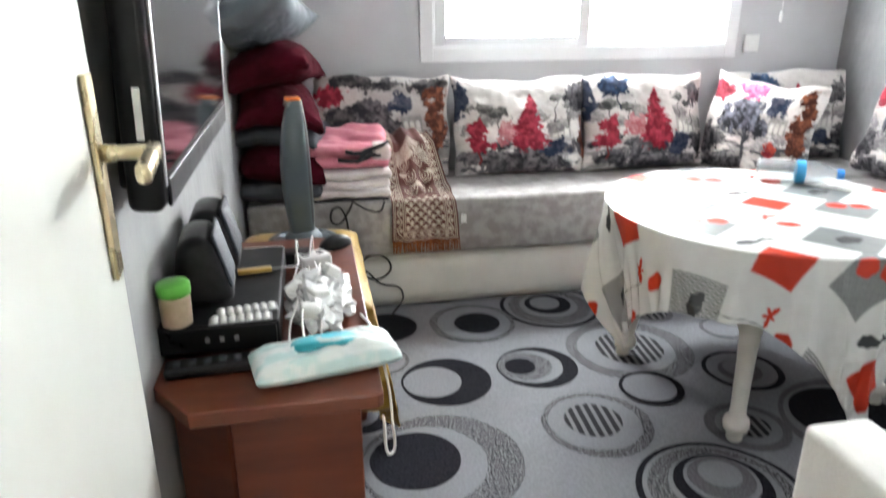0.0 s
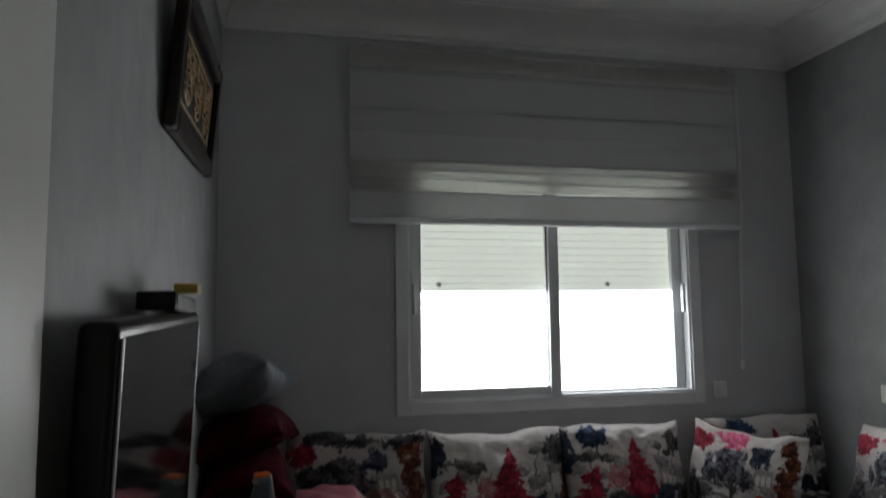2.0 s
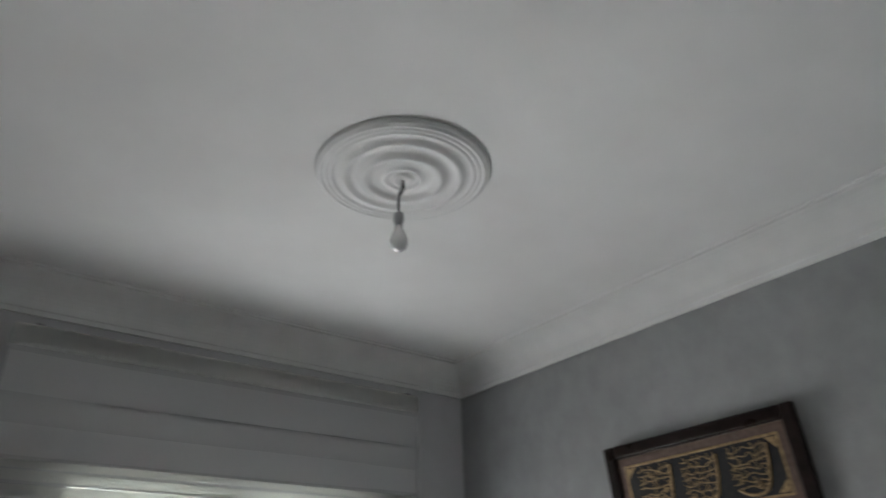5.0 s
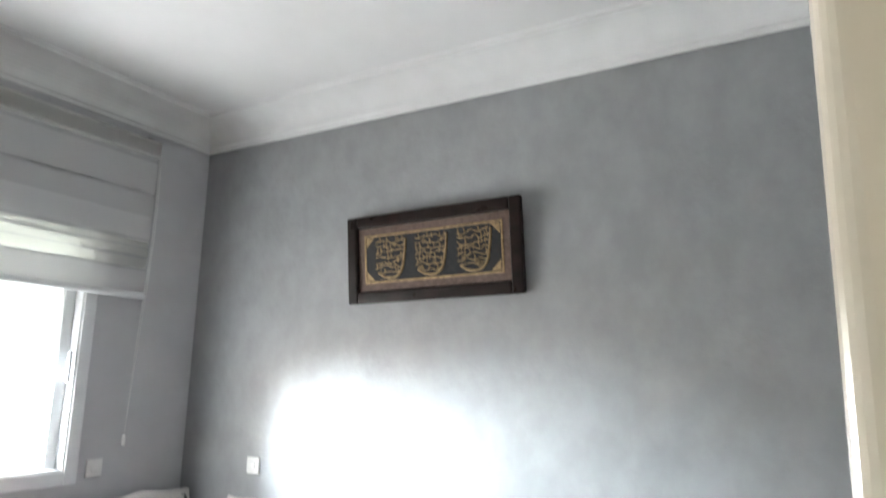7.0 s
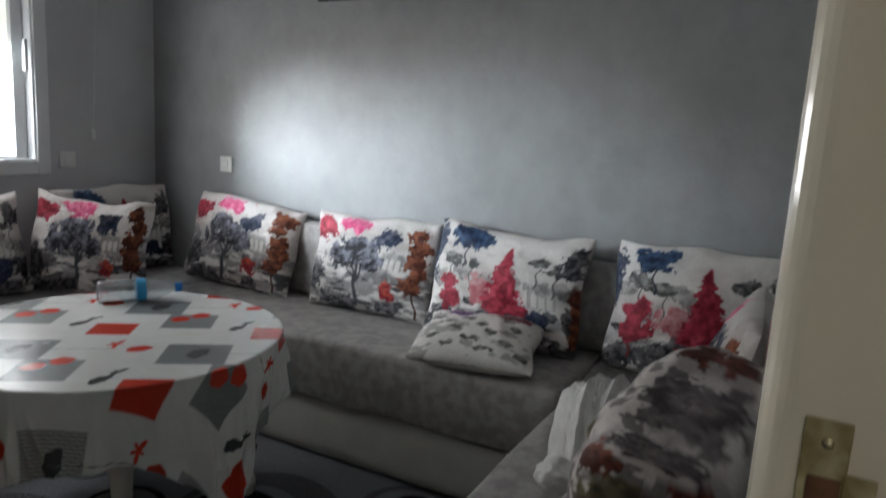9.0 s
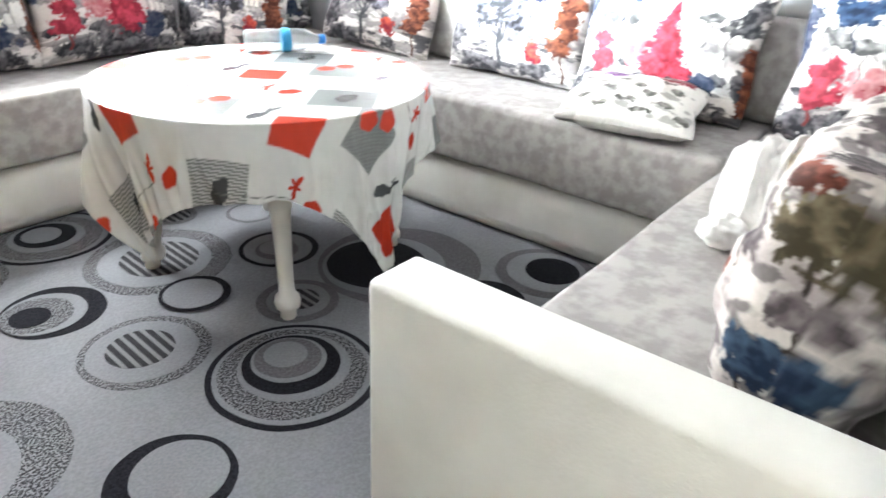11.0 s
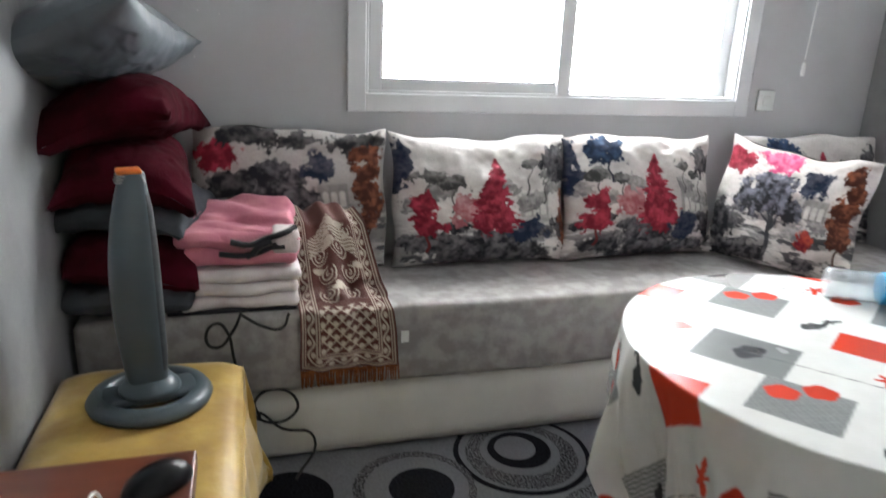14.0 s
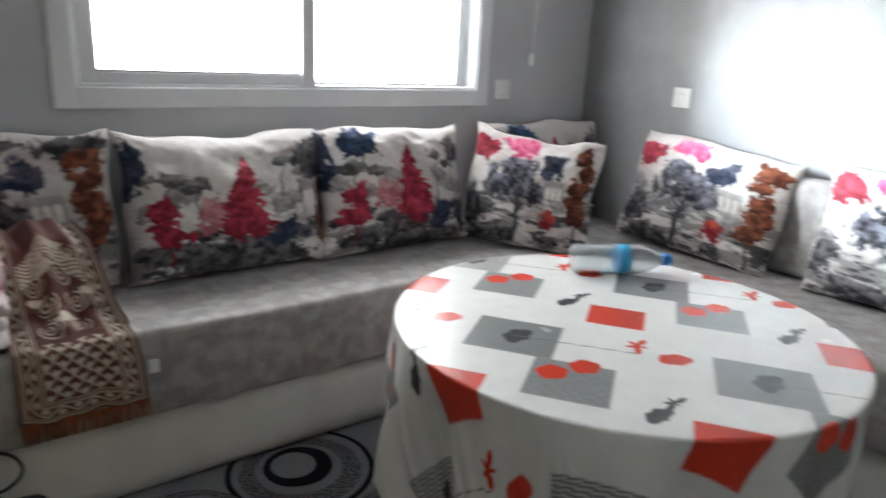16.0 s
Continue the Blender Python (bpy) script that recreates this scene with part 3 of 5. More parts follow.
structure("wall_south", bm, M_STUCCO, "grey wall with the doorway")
# unseen hall walls; their west opening is added for the fill lamp
bm = box((-1.3, -1.9, 0), (-1.2, -0.60, H))
slab(bm, (-1.3, -0.05, 0), (-1.2, 0.03, H))
slab(bm, (-1.3, -0.60, 0), (-1.2, -0.05, 0.95))
slab(bm, (-1.3, -0.60, 2.15), (-1.2, -0.05, H))
slab(bm, (1.2, -1.9, 0), (1.3, 0.03, H))
slab(bm, (-1.2, -1.9, 0), (1.2, -1.8, H))
slab(bm, (-1.2, 0.03, 0), (W - 0.2, 0.13, H))
structure("wall_hall", bm, M_HALL, "plain cream hallway walls")

# cove cornice round the room
bm = bmesh.new()
loops = []
profile = [(0.0, 2.765), (0.014, 2.765), (0.016, 2.785), (0.024, 2.790), (0.026, 2.802)]
profile += [(0.026 + 0.145 * (1 - math.cos(a)), 2.802 + 0.098 * math.sin(a)) for a in (i * math.pi / 16 for i in range(1, 9))]
profile += [(0.178, 2.902), (0.180, 2.912), (0.192, 2.914), (0.194, H)]
for d, z in profile:
    loops.append([bm.verts.new(p) for p in ((W + d, S + d, z), (E - d, S + d, z), (E - d, N - d, z), (W + d, N - d, z))])
for a, b in zip(loops, loops[1:]):
    for i in range(4):
        bm.faces.new((a[i], b[i], b[(i + 1) % 4], a[(i + 1) % 4]))
structure("trim_cornice", bm, M_PLASTER, "white plaster cove cornice under the ceiling")

# ceiling rose with its hanging bulb
ROSE = (0.648, 1.802)
rose = []
for i in range(61):
    r = 0.012 + 0.280 * i / 60
    z = 0.026 - 0.012 * (r / 0.3)
    for c, w, a in ((0.030, 0.012, 0.010), (0.060, 0.010, 0.008), (0.128, 0.020, 0.016), (0.195, 0.016, 0.012), (0.240, 0.007, 0.007), (0.258, 0.006, 0.007), (0.276, 0.006, 0.008)):
        z += a * math.exp(-((r - c) / w) ** 2)
    rose.append((r, -z))
rose.append((0.295, -0.002))
rose.append((0.295, 0.0))
rosette = base("ceiling_rose", pose(*ROSE, H), "round white plaster ceiling rose with concentric mouldings", "ceiling rose")
part("boss", lathe([(0.002, -0.03)] + rose[:17], 72, caps=False), M_PLASTER, rosette)
part("ring", lathe(rose[16:45], 72, caps=False), M_PLASTER, rosette)
part("rim", lathe(rose[44:], 72, caps=False), M_PLASTER, rosette)
lamp = base("pendant_bulb", pose(*ROSE, H - 0.030), "bare bulb hanging on a twisted wire from the ceiling rose", "lamp")
tube("wire", [(0, 0, 0), (0.006, 0.002, -0.03), (-0.010, 0.004, -0.065), (-0.018, 0, -0.10), (-0.014, 0, -0.135)], 0.0032, M_CORD, lamp)
tube("wire", [(0.004, 0, 0), (-0.002, 0.006, -0.035), (-0.016, -0.003, -0.07), (-0.012, 0.004, -0.10), (-0.016, 0, -0.135)], 0.0028, M_CORD, lamp)
part("socket", lathe([(0.006, 0), (0.015, -0.004), (0.017, -0.03), (0.014, -0.04), (0.013, -0.052)], 20), M_STEEL, lamp, "dark metal bulb socket", pose(-0.014, 0, -0.133))
part("bulb", lathe([(0.012, 0), (0.014, -0.012), (0.022, -0.03), (0.0295, -0.05), (0.030, -0.064), (0.025, -0.080), (0.014, -0.090), (0.003, -0.093)], 28), M_BULB, lamp,
     "unlit frosted glass bulb", pose(-0.014, 0, -0.182))

# window: fixed frame, two sliding sashes, shutter behind
win = base("window_1", pose(0, N, 1.0), "white aluminium sliding window, half shuttered, blown bright", "window", kind="structure")


def bars(name, x0, x1, z0, z1, y0, y1, wide, material, parent, label="", bevel=0.004):
    bm = box((x0, y0, z0), (x0 + wide, y1, z1), bevel)
    slab(bm, (x1 - wide, y0, z0), (x1, y1, z1), bevel)
    slab(bm, (x0 + wide, y0, z0), (x1 - wide, y1, z0 + wide), bevel)
    slab(bm, (x0 + wide, y0, z1 - wide), (x1 - wide, y1, z1), bevel)
    return part(name, bm, material, parent, label, smooth=False)


bars("window_frame", 0.0, 1.575, 0.0, 1.23, -0.018, 0.0, 0.062, M_ALU, win)
bars("window_frame", 0.052, 1.523, 0.052, 1.178, -0.010, 0.10, 0.020, M_ALU, win)
for x0, x1, y0, z0 in ((0.072, 0.800, 0.000, 0.060), (0.760, 1.503, 0.045, 0.030)):
    sash = bars("sash", x0, x1, z0, 1.17, y0, y0 + 0.032, 0.046 if x0 < 0.5 else 0.052, M_ALU, win)
    bars("gasket", x0 + 0.044, x1 - 0.044, z0 + 0.044, 1.126, y0 + 0.003, y0 + 0.022, 0.006, M_RUBBER, sash, "black rubber gasket", 0.0)
    pane = part("pane", box((x0 + 0.048, y0 + 0.012, z0 + 0.048), (x1 - 0.048, y0 + 0.016, 1.122)), M_GLASS, sash, "clear glass pane")
    pane.visible_shadow = False
part("mullion", box((0.752, -0.012, 0.060), (0.806, 0.034, 1.17), 0.004), M_ALU, win, "white metal meeting stile", smooth=False)
for x in (0.088, 1.476):
    part("latch", box((x - 0.007, -0.022, 0.46), (x + 0.007, 0.002, 0.60), 0.004), M_ALU, win, "white recessed sash latch")
part("track", box((0.075, -0.004, 0.020), (1.50, 0.09, 0.032), 0.002), M_ALU, win, smooth=False)
shutter = base("roller_shutter", pose(0.06, N + 0.115, 1.575), "cream roller shutter with slats, lowered halfway outside", "shutter")
bm = bmesh.new()
slab(bm, (0, 0, 0), (1.455, 0.012, 0.0356), 0.0022)
slat = mesh_of("slat", bm, M_SLAT, False)
for k in range(17):
    part("slat", slat, M_SLAT, shutter, at=pose(0, 0, 0.036 * k))
for x in (0.175, 1.06):
    part("stopper", lathe([(0.012, 0), (0.012, 0.012), (0.008, 0.016)], 14), M_WHITEP, shutter, at=pose(x, 0, 0.03, 90))
for x in (-0.012, 1.456):
    part("guide_rail", box((x, -0.012, -0.53), (x + 0.011, 0.03, 0.64)), M_ALU, shutter, smooth=False)

# zebra roller blind
blind = base("roller_blind", pose(-0.215, N - 0.05, 1.888), "white striped zebra roller blind, half lowered", "blind")
part("headrail", box((-0.005, -0.035, 0.725), (2.01, 0.046, 0.815), 0.012, 3), M_SHEER, blind, "pale fabric-covered headrail")
z = 0.012
for k, (hh, mat, gap) in enumerate(((0.120, M_BLIND, 0), (0.012, M_DOUBLE, 2), (0.050, M_SHEER, 1), (0.010, M_BLIND, 1), (0.040, M_SHEER, 1), (0.010, M_BLIND, 1), (0.030, M_SHEER, 1), (0.016, M_DOUBLE, 2),
                                    (0.120, M_BLIND, 0), (0.105, M_DOUBLE, 0), (0.014, M_DOUBLE, 2), (0.165, M_BLIND, -1), (0.05, M_DOUBLE, 1))):
    P = np.zeros((40, 4, 3))
    xs = np.linspace(0, 2.005, 40)
    P[..., 0] = xs[:, None]
    P[..., 1] = -0.010 + 0.004 * gap + 0.002 * np.sin(xs * 7 + k)[:, None]
    P[..., 2] = np.linspace(z, z + hh, 4)[None, :] + 0.002 * np.sin(xs * 3 + 2 * k)[:, None]
    part("band", sheets("band", [(P, None), (P[::-1] + np.array((0, 0.0014, 0)), None)], mat), mat, blind)
    z += hh - 0.0005
part("bottom_bar", box((-0.004, -0.020, -0.012), (2.009, 0.000, 0.016), 0.007, 3), M_ALU, blind, "white bottom bar")
for x in (0.085, 1.945):
    part("bracket", box((x - 0.016, -0.030, 0.815), (x + 0.016, 0.03, 0.824), 0.003), M_STEEL, blind, "small dark bracket")
for k, dx in enumerate((0.0, 0.010)):
    tube("cord", [(2.015 + dx, -0.012, 0.75), (2.018 + dx, -0.014, 0.3), (2.010 - 0.02 + dx, -0.016, -0.2), (2.010 - 0.035, -0.016, -0.66)], 0.0016, M_WHITEP, blind, "thin white pull cord")
part("cord_weight", lathe([(0.004, 0.02), (0.008, 0.012), (0.009, -0.02), (0.006, -0.032)], 14), M_WHITEP, blind, "white cord weight", pose(1.975, -0.016, -0.69))

for at, lab in ((pose(1.662, N, 1.065), "white"), (pose(E, 2.872, 1.075, 0, 0, -90), "white")):
    sw = base("light_switch", at, "square white plastic switch plate on the wall", "switch", "wall switches")
    part("plate", box((-0.040, -0.010, -0.040), (0.040, 0, 0.040), 0.004), M_WHITEP, sw)
    part("rocker", box((-0.018, -0.014, -0.018), (0.018, -0.008, 0.018), 0.003), M_WHITEP, sw)
sw = base("wall_socket", pose(E, 0.93, 0.60, 0, 0, -90), "white plastic socket plate low on the wall", "socket")
part("plate", box((-0.040, -0.010, -0.040), (0.040, 0, 0.040), 0.004), M_WHITEP, sw)
part("well", lathe([(0.018, 0), (0.018, 0.003), (0.016, 0.003)], 20), M_STEEL, sw, at=pose(0, -0.010, 0, 90))

# doorway: cream frame with a strike plate, the leaf swung open against the wall
door = base("door_1", pose(0, 0, 0), "white painted door standing open in a glossy cream frame", "door", kind="structure")
bm = box((0.074, 0.02, 0), (DX1, S + 0.012, DZ))
bmesh.ops.bevel(bm, geom=[e for e in bm.edges if all(v.co.x < 0.08 and v.co.y > 0.2 for v in e.verts)], offset=0.022, segments=6, affect="EDGES", profile=0.5)
part("door_frame", bm, M_CREAM, door, "glossy cream painted door frame", smooth=False)
part("door_stop", box((0.059, 0.02, 0), (0.074, 0.165, DZ - 0.04), 0.005), M_CREAM, door, "cream rebate of the frame", smooth=False)
part("door_frame", box((DX0, 0.02, 0), (-0.68, S + 0.010, DZ), 0.005), M_CREAM, door, "glossy cream painted door frame", smooth=False)
part("door_frame", box((-0.68, 0.02, DZ - 0.04), (0.10, S + 0.010, DZ), 0.005), M_CREAM, door, "glossy cream painted door frame", smooth=False)
strike = part("strike_plate", box((0.0705, 0.208, 0.940), (0.0735, 0.237, 1.140), 0.001), M_OLDBRASS, door, "paint-smeared brass strike plate", smooth=False)
part("tongue", box((0.0695, 0.190, 1.06), (0.0725, 0.210, 1.105), 0.001), M_OLDBRASS, strike, smooth=False)
part("hollow", box((0.0685, 0.211, 1.065), (0.0715, 0.231, 1.100), 0.0), M_RUST, strike, "dark bolt hole", smooth=False)
part("hollow", box((0.0685, 0.211, 0.972), (0.0715, 0.231, 1.012), 0.0), M_RUST, strike, "dark bolt hole", smooth=False)
for zz in (0.954, 1.038, 1.124):
    part("screw", lathe([(0.004, 0), (0.003, 0.0015)], 10), M_BRASS, strike, at=pose(0.0705, 0.222, zz, 0, -90))
leaf = part("door_leaf", box((0, 0, 0.008), (0.80, 0.038, 2.32), 0.003), M_DOOR, door, "white painted door leaf", pose(-0.672, 0.285, 0, 0, 0, 96.0), smooth=False)
lever = part("door_plate", box((0.722, -0.008, 0.945), (0.762, 0, 1.185), 0.003), M_BRASS, leaf, "pale brass handle plate", smooth=False)
bm = lathe([(0.011, 0), (0.011, 0.012), (0.009, 0.018), (0.009, 0.055)], 16)
bmesh.ops.transform(bm, matrix=pose(0.742, -0.008, 1.095, 90), verts=bm.verts)
slab(bm, (0.615, -0.072, 1.084), (0.755, -0.056, 1.106), 0.007, 3)
part("handle", bm, M_BRASS, leaf, "pale brass lever handle")

# ---- rug ----
rug = base("area_rug", pose(0, 0, 0), "light grey pile rug with black and grey circles", "rug")
part("rug_base", box((W + 0.02, 0.33, 0.0), (1.70, 3.02, 0.010), 0.003), M_PILE, rug, "light grey pile ground", smooth=False)
MOTIFS = {}


def disc(x, y, r, material, level=1, squash=1.0):
    key = (round(r, 3), material.name)
    if key not in MOTIFS:
        b = bmesh.new()
        ring = [b.verts.new((r * math.cos(a) * (1 + 0.006 * math.sin(7 * a)), r * math.sin(a) * (1 + 0.006 * math.cos(5 * a)), 0)) for a in (2 * math.pi * i / 44 for i in range(44))]
        low = [b.verts.new((v.co.x * 1.004, v.co.y * 1.004, -0.0012)) for v in ring]
        b.faces.new(ring)
        for i in range(44):
            b.faces.new((ring[i], low[i], low[(i + 1) % 44], ring[(i + 1) % 44]))
        MOTIFS[key] = mesh_of("motif", b, material, False)
    return part("motif", MOTIFS[key], material, rug, at=pose(x, y, 0.0100 + 0.0012 * level))


LIGHT, DARK, MID, SPECK, BAND = M_PILE, M_PILEBLACK, M_PILEGREY, M_SPECKLE, M_STRIPE
# ring with black heart by the bench
disc(0.098, 2.701, 0.177, SPECK, 1), disc(0.102, 2.697, 0.150, LIGHT, 2), disc(0.115, 2.690, 0.094, DARK, 3)
# nested rings under the bench edge
disc(0.466, 2.800, 0.215, DARK, 1), disc(0.466, 2.800, 0.198, LIGHT, 2), disc(0.46, 2.79, 0.175, SPECK, 3), disc(0.46, 2.80, 0.125, LIGHT, 4), disc(0.46, 2.81, 0.10, DARK, 5), disc(0.45, 2.82, 0.065, LIGHT, 6)
# black ring with speckled eye
disc(0.246, 2.298, 0.147, DARK, 1), disc(0.222, 2.304, 0.117, LIGHT, 2), disc(0.204, 2.308, 0.098, SPECK, 3), disc(0.184, 2.307, 0.056, DARK, 4)
# crescent
disc(-0.097, 2.262, 0.158, DARK, 1), disc(-0.146, 2.263, 0.101, LIGHT, 2)
# striped disc in a speckled ring
disc(0.320, 1.921, 0.174, SPECK, 1), disc(0.313, 1.925, 0.146, LIGHT, 2), disc(0.313, 1.936, 0.091, BAND, 3)
# the large nest of rings
disc(0.523, 1.542, 0.229, DARK, 1), disc(0.524, 1.544, 0.211, LIGHT, 2), disc(0.525, 1.547, 0.197, SPECK, 3), disc(0.540, 1.560, 0.150, LIGHT, 4)
disc(0.541, 1.573, 0.132, DARK, 5), disc(0.547, 1.590, 0.102, LIGHT, 6), disc(0.549, 1.597, 0.091, MID, 7), disc(0.554, 1.612, 0.059, LIGHT, 8)
# small black ring
disc(0.581, 2.076, 0.109, DARK, 6), disc(0.575, 2.078, 0.090, LIGHT, 7)
# ring round a striped disc under the table
disc(0.635, 2.366, 0.238, SPECK, 1), disc(0.620, 2.366, 0.182, LIGHT, 2), disc(0.637, 2.369, 0.128, BAND, 3)
disc(0.965, 2.136, 0.140, DARK, 1), disc(0.960, 2.136, 0.120, LIGHT, 2), disc(0.95, 2.13, 0.075, MID, 3), disc(0.955, 2.145, 0.055, LIGHT, 4)
# ring by the table foot
disc(0.773, 1.815, 0.128, MID, 1), disc(0.776, 1.815, 0.098, LIGHT, 2), disc(0.781, 1.813, 0.061, BAND, 3)
# black disc in a wide grey crescent
disc(1.177, 1.743, 0.284, MID, 1), disc(1.130, 1.775, 0.212, LIGHT, 2), disc(1.118, 1.800, 0.172, DARK, 3)
disc(1.169, 1.373, 0.133, DARK, 1)
disc(0.860, 1.355, 0.131, MID, 1), disc(0.858, 1.345, 0.095, LIGHT, 2), disc(0.856, 1.334, 0.054, BAND, 3)
disc(1.470, 1.325, 0.176, MID, 1), disc(1.475, 1.325, 0.140, LIGHT, 2), disc(1.490, 1.311, 0.094, DARK, 3)
disc(1.126, 1.089, 0.105, MID, 1), disc(1.126, 1.089, 0.090, LIGHT, 2)
disc(-0.257, 2.723, 0.125, DARK, 1)
# black eye in a dark ring at the cabinet
disc(-0.405, 2.121, 0.120, DARK, 1), disc(-0.430, 2.120, 0.085, LIGHT, 2), disc(-0.445, 2.115, 0.055, SPECK, 3)
# large crescent with black disc
disc(-0.195, 1.821, 0.238, SPECK, 1), disc(-0.245, 1.822, 0.180, LIGHT, 2), disc(-0.270, 1.842, 0.132, DARK, 3)
disc(-0.304, 2.444, 0.102, SPECK, 1), disc(-0.304, 2.444, 0.086, LIGHT, 2)
disc(0.870, 2.645, 0.085, MID, 1), disc(0.870, 2.645, 0.060, BAND, 2)
disc(1.089, 2.457, 0.095, MID, 1), disc(1.089, 2.457, 0.080, LIGHT, 2)
disc(1.36, 2.62, 0.15, SPECK, 1), disc(1.35, 2.62, 0.12, LIGHT, 2), disc(1.34, 2.62, 0.07, DARK, 3)
disc(0.10, 1.45, 0.14, DARK, 1), disc(0.12, 1.45, 0.105, LIGHT, 2), disc(-0.25, 1.30, 0.19, SPECK, 1), disc(-0.24, 1.30, 0.15, LIGHT, 2), disc(-0.23, 1.31, 0.09, BAND, 3)
disc(0.08, 1.05, 0.17, MID, 1), disc(0.07, 1.05, 0.13, LIGHT, 2), disc(0.06, 1.06, 0.08, DARK, 3), disc(0.62, 1.12, 0.13, DARK, 1), disc(0.64, 1.13, 0.09, LIGHT, 2)
disc(1.42, 0.98, 0.09, DARK, 1), disc(1.48, 2.15, 0.10, DARK, 1), disc(1.46, 2.15, 0.07, LIGHT, 2), disc(-0.35, 0.80, 0.15, DARK, 1), disc(-0.33, 0.80, 0.11, LIGHT, 2)

# ---- benches round three walls ----
SEAT = 0.50


def bench(lo, hi, label, front):
    """A white upholstered plinth with a rounded front, a grey mattress on it."""
    b = base("bench_sofa", pose(0, 0, 0), label, "sofa", "benches round three walls")
    part("plinth", box((lo[0], lo[1], 0.0), (hi[0], hi[1], 0.262), 0.085, 8), M_LEATHER, b, "white leatherette plinth with rounded edges")
    return b


def mattress(lo, hi, parent, seed):
    bm = bmesh.new()
    got = bmesh.ops.create_cube(bm, size=1.0)
    bmesh.ops.scale(bm, vec=(hi[0] - lo[0], hi[1] - lo[1], hi[2] - lo[2]), verts=bm.verts)
    bmesh.ops.translate(bm, vec=((lo[0] + hi[0]) / 2, (lo[1] + hi[1]) / 2, (lo[2] + hi[2]) / 2), verts=bm.verts)
    bmesh.ops.bevel(bm, geom=list(bm.edges), offset=0.022, segments=4, affect="EDGES", profile=0.5)
    bmesh.ops.subdivide_edges(bm, edges=[e for e in bm.edges if e.calc_length() > 0.2], cuts=22, use_grid_fill=True)
    for v in bm.verts:
        k = noise.noise(v.co * 2.2 + Vector((seed, 0, 0)))
        q = noise.noise(v.co * 7 + Vector((0, seed, 0)))
        v.co += Vector((0.004 * k, 0.005 * k + 0.002 * q, 0.006 * k + 0.002 * q))
    return part("mattress", bm, M_VELVET, parent, "grey crushed velvet mattress")


b = bench((W + 0.01, 2.895), (E - 0.01, N - 0.005), "grey velvet bench on a white plinth under the window", "y")
mattress((W + 0.012, 2.868, 0.262), (E - 0.012, N - 0.006, SEAT), b, 1.0)
b = bench((1.602, 0.268), (E - 0.012, 2.890), "grey velvet bench on a white plinth along the wall", "x")
mattress((1.580, 0.862, 0.262), (E - 0.014, 2.862, SEAT), b, 5.0)
b = bench((0.272, 0.262), (1.596, 0.830), "grey velvet bench with a white padded end panel", "y")
mattress((0.272, 0.262, 0.262), (E - 0.016, 0.856, SEAT), b, 9.0)
bm = box((0.160, 0.262, 0.0), (0.268, 0.917, 0.692), 0.014, 4)
part("armrest", bm, M_LEATHER, b, "white leatherette end panel")

# ---- cushions ----
ALONG = "printed cushions along the benches"
LEAN = 10


def stand(x, y, yaw, lean=LEAN, z=SEAT + 0.004, roll=0):
    return pose(x, y, z, 0, 0, yaw) @ pose(0, 0, 0, -lean, 0, 0) @ pose(0, 0, 0, 0, roll, 0)


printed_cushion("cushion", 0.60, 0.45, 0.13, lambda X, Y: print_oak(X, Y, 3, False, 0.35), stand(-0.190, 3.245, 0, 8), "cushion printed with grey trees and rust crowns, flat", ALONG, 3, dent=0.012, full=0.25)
printed_cushion("cushion", 0.635, 0.44, 0.20, lambda X, Y: print_conifer(X, Y, 5, False), stand(0.440, 3.215, 0, 12), "white cushion printed with red conifer and bushes", ALONG, 5)
printed_cushion("cushion", 0.620, 0.445, 0.20, lambda X, Y: print_conifer(X, Y, 9, True, False), stand(1.045, 3.205, 2, 12), "white cushion printed with red conifer and blue tree", ALONG, 9)
printed_cushion("cushion", 0.620, 0.435, 0.13, lambda X, Y: print_conifer(X, Y, 13, True, False), stand(1.835, 3.265, -3, 7), "printed cushion half hidden in the corner", ALONG, 13, dent=0.012, full=0.25)
printed_cushion("cushion", 0.490, 0.43, 0.17, lambda X, Y: print_oak(X, Y, 17), stand(1.455, 3.000, -50, 14, roll=5), "cushion with pink crown and blue-grey tree, turned in the corner", ALONG, 17)
printed_cushion("cushion", 0.640, 0.435, 0.17, lambda X, Y: print_oak(X, Y, 21), stand(1.985, 2.640, -86, 14, roll=4), "cushion with pink crown and brown tree, in bright light", ALONG, 21)
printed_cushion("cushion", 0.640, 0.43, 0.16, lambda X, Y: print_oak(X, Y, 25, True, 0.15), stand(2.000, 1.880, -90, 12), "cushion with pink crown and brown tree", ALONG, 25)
printed_cushion("cushion", 0.650, 0.45, 0.17, lambda X, Y: print_conifer(X, Y, 29, True, True), stand(1.965, 1.250, -91, 15), "cushion with blue tree above a red conifer", ALONG, 29)
printed_cushion("cushion", 0.640, 0.47, 0.17, lambda X, Y: print_conifer(X, Y, 33, True, False), stand(1.955, 0.520, -94, 13), "cushion with blue tree above a red conifer, in the corner", ALONG, 33)
printed_cushion("cushion", 0.44, 0.38, 0.13, lambda X, Y: print_sparse(X, Y, 37), pose(1.745, 1.225, SEAT + 0.075, 0, 0, -78) @ pose(0, 0, 0, -80, 0, 0) @ Matrix.Translation((0, 0, -0.19)),
                "small white cushion with a sparse dark print lying flat", ALONG, 37, res=0.8)
printed_cushion("cushion", 0.62, 0.40, 0.30, lambda X, Y: print_plump(X, Y, 41), stand(0.755, 0.425, 176, 8), "plump dark printed cushion with brown and blue trees by the armrest", ALONG, 41, wrap=True, dent=0.0, full=0.20)
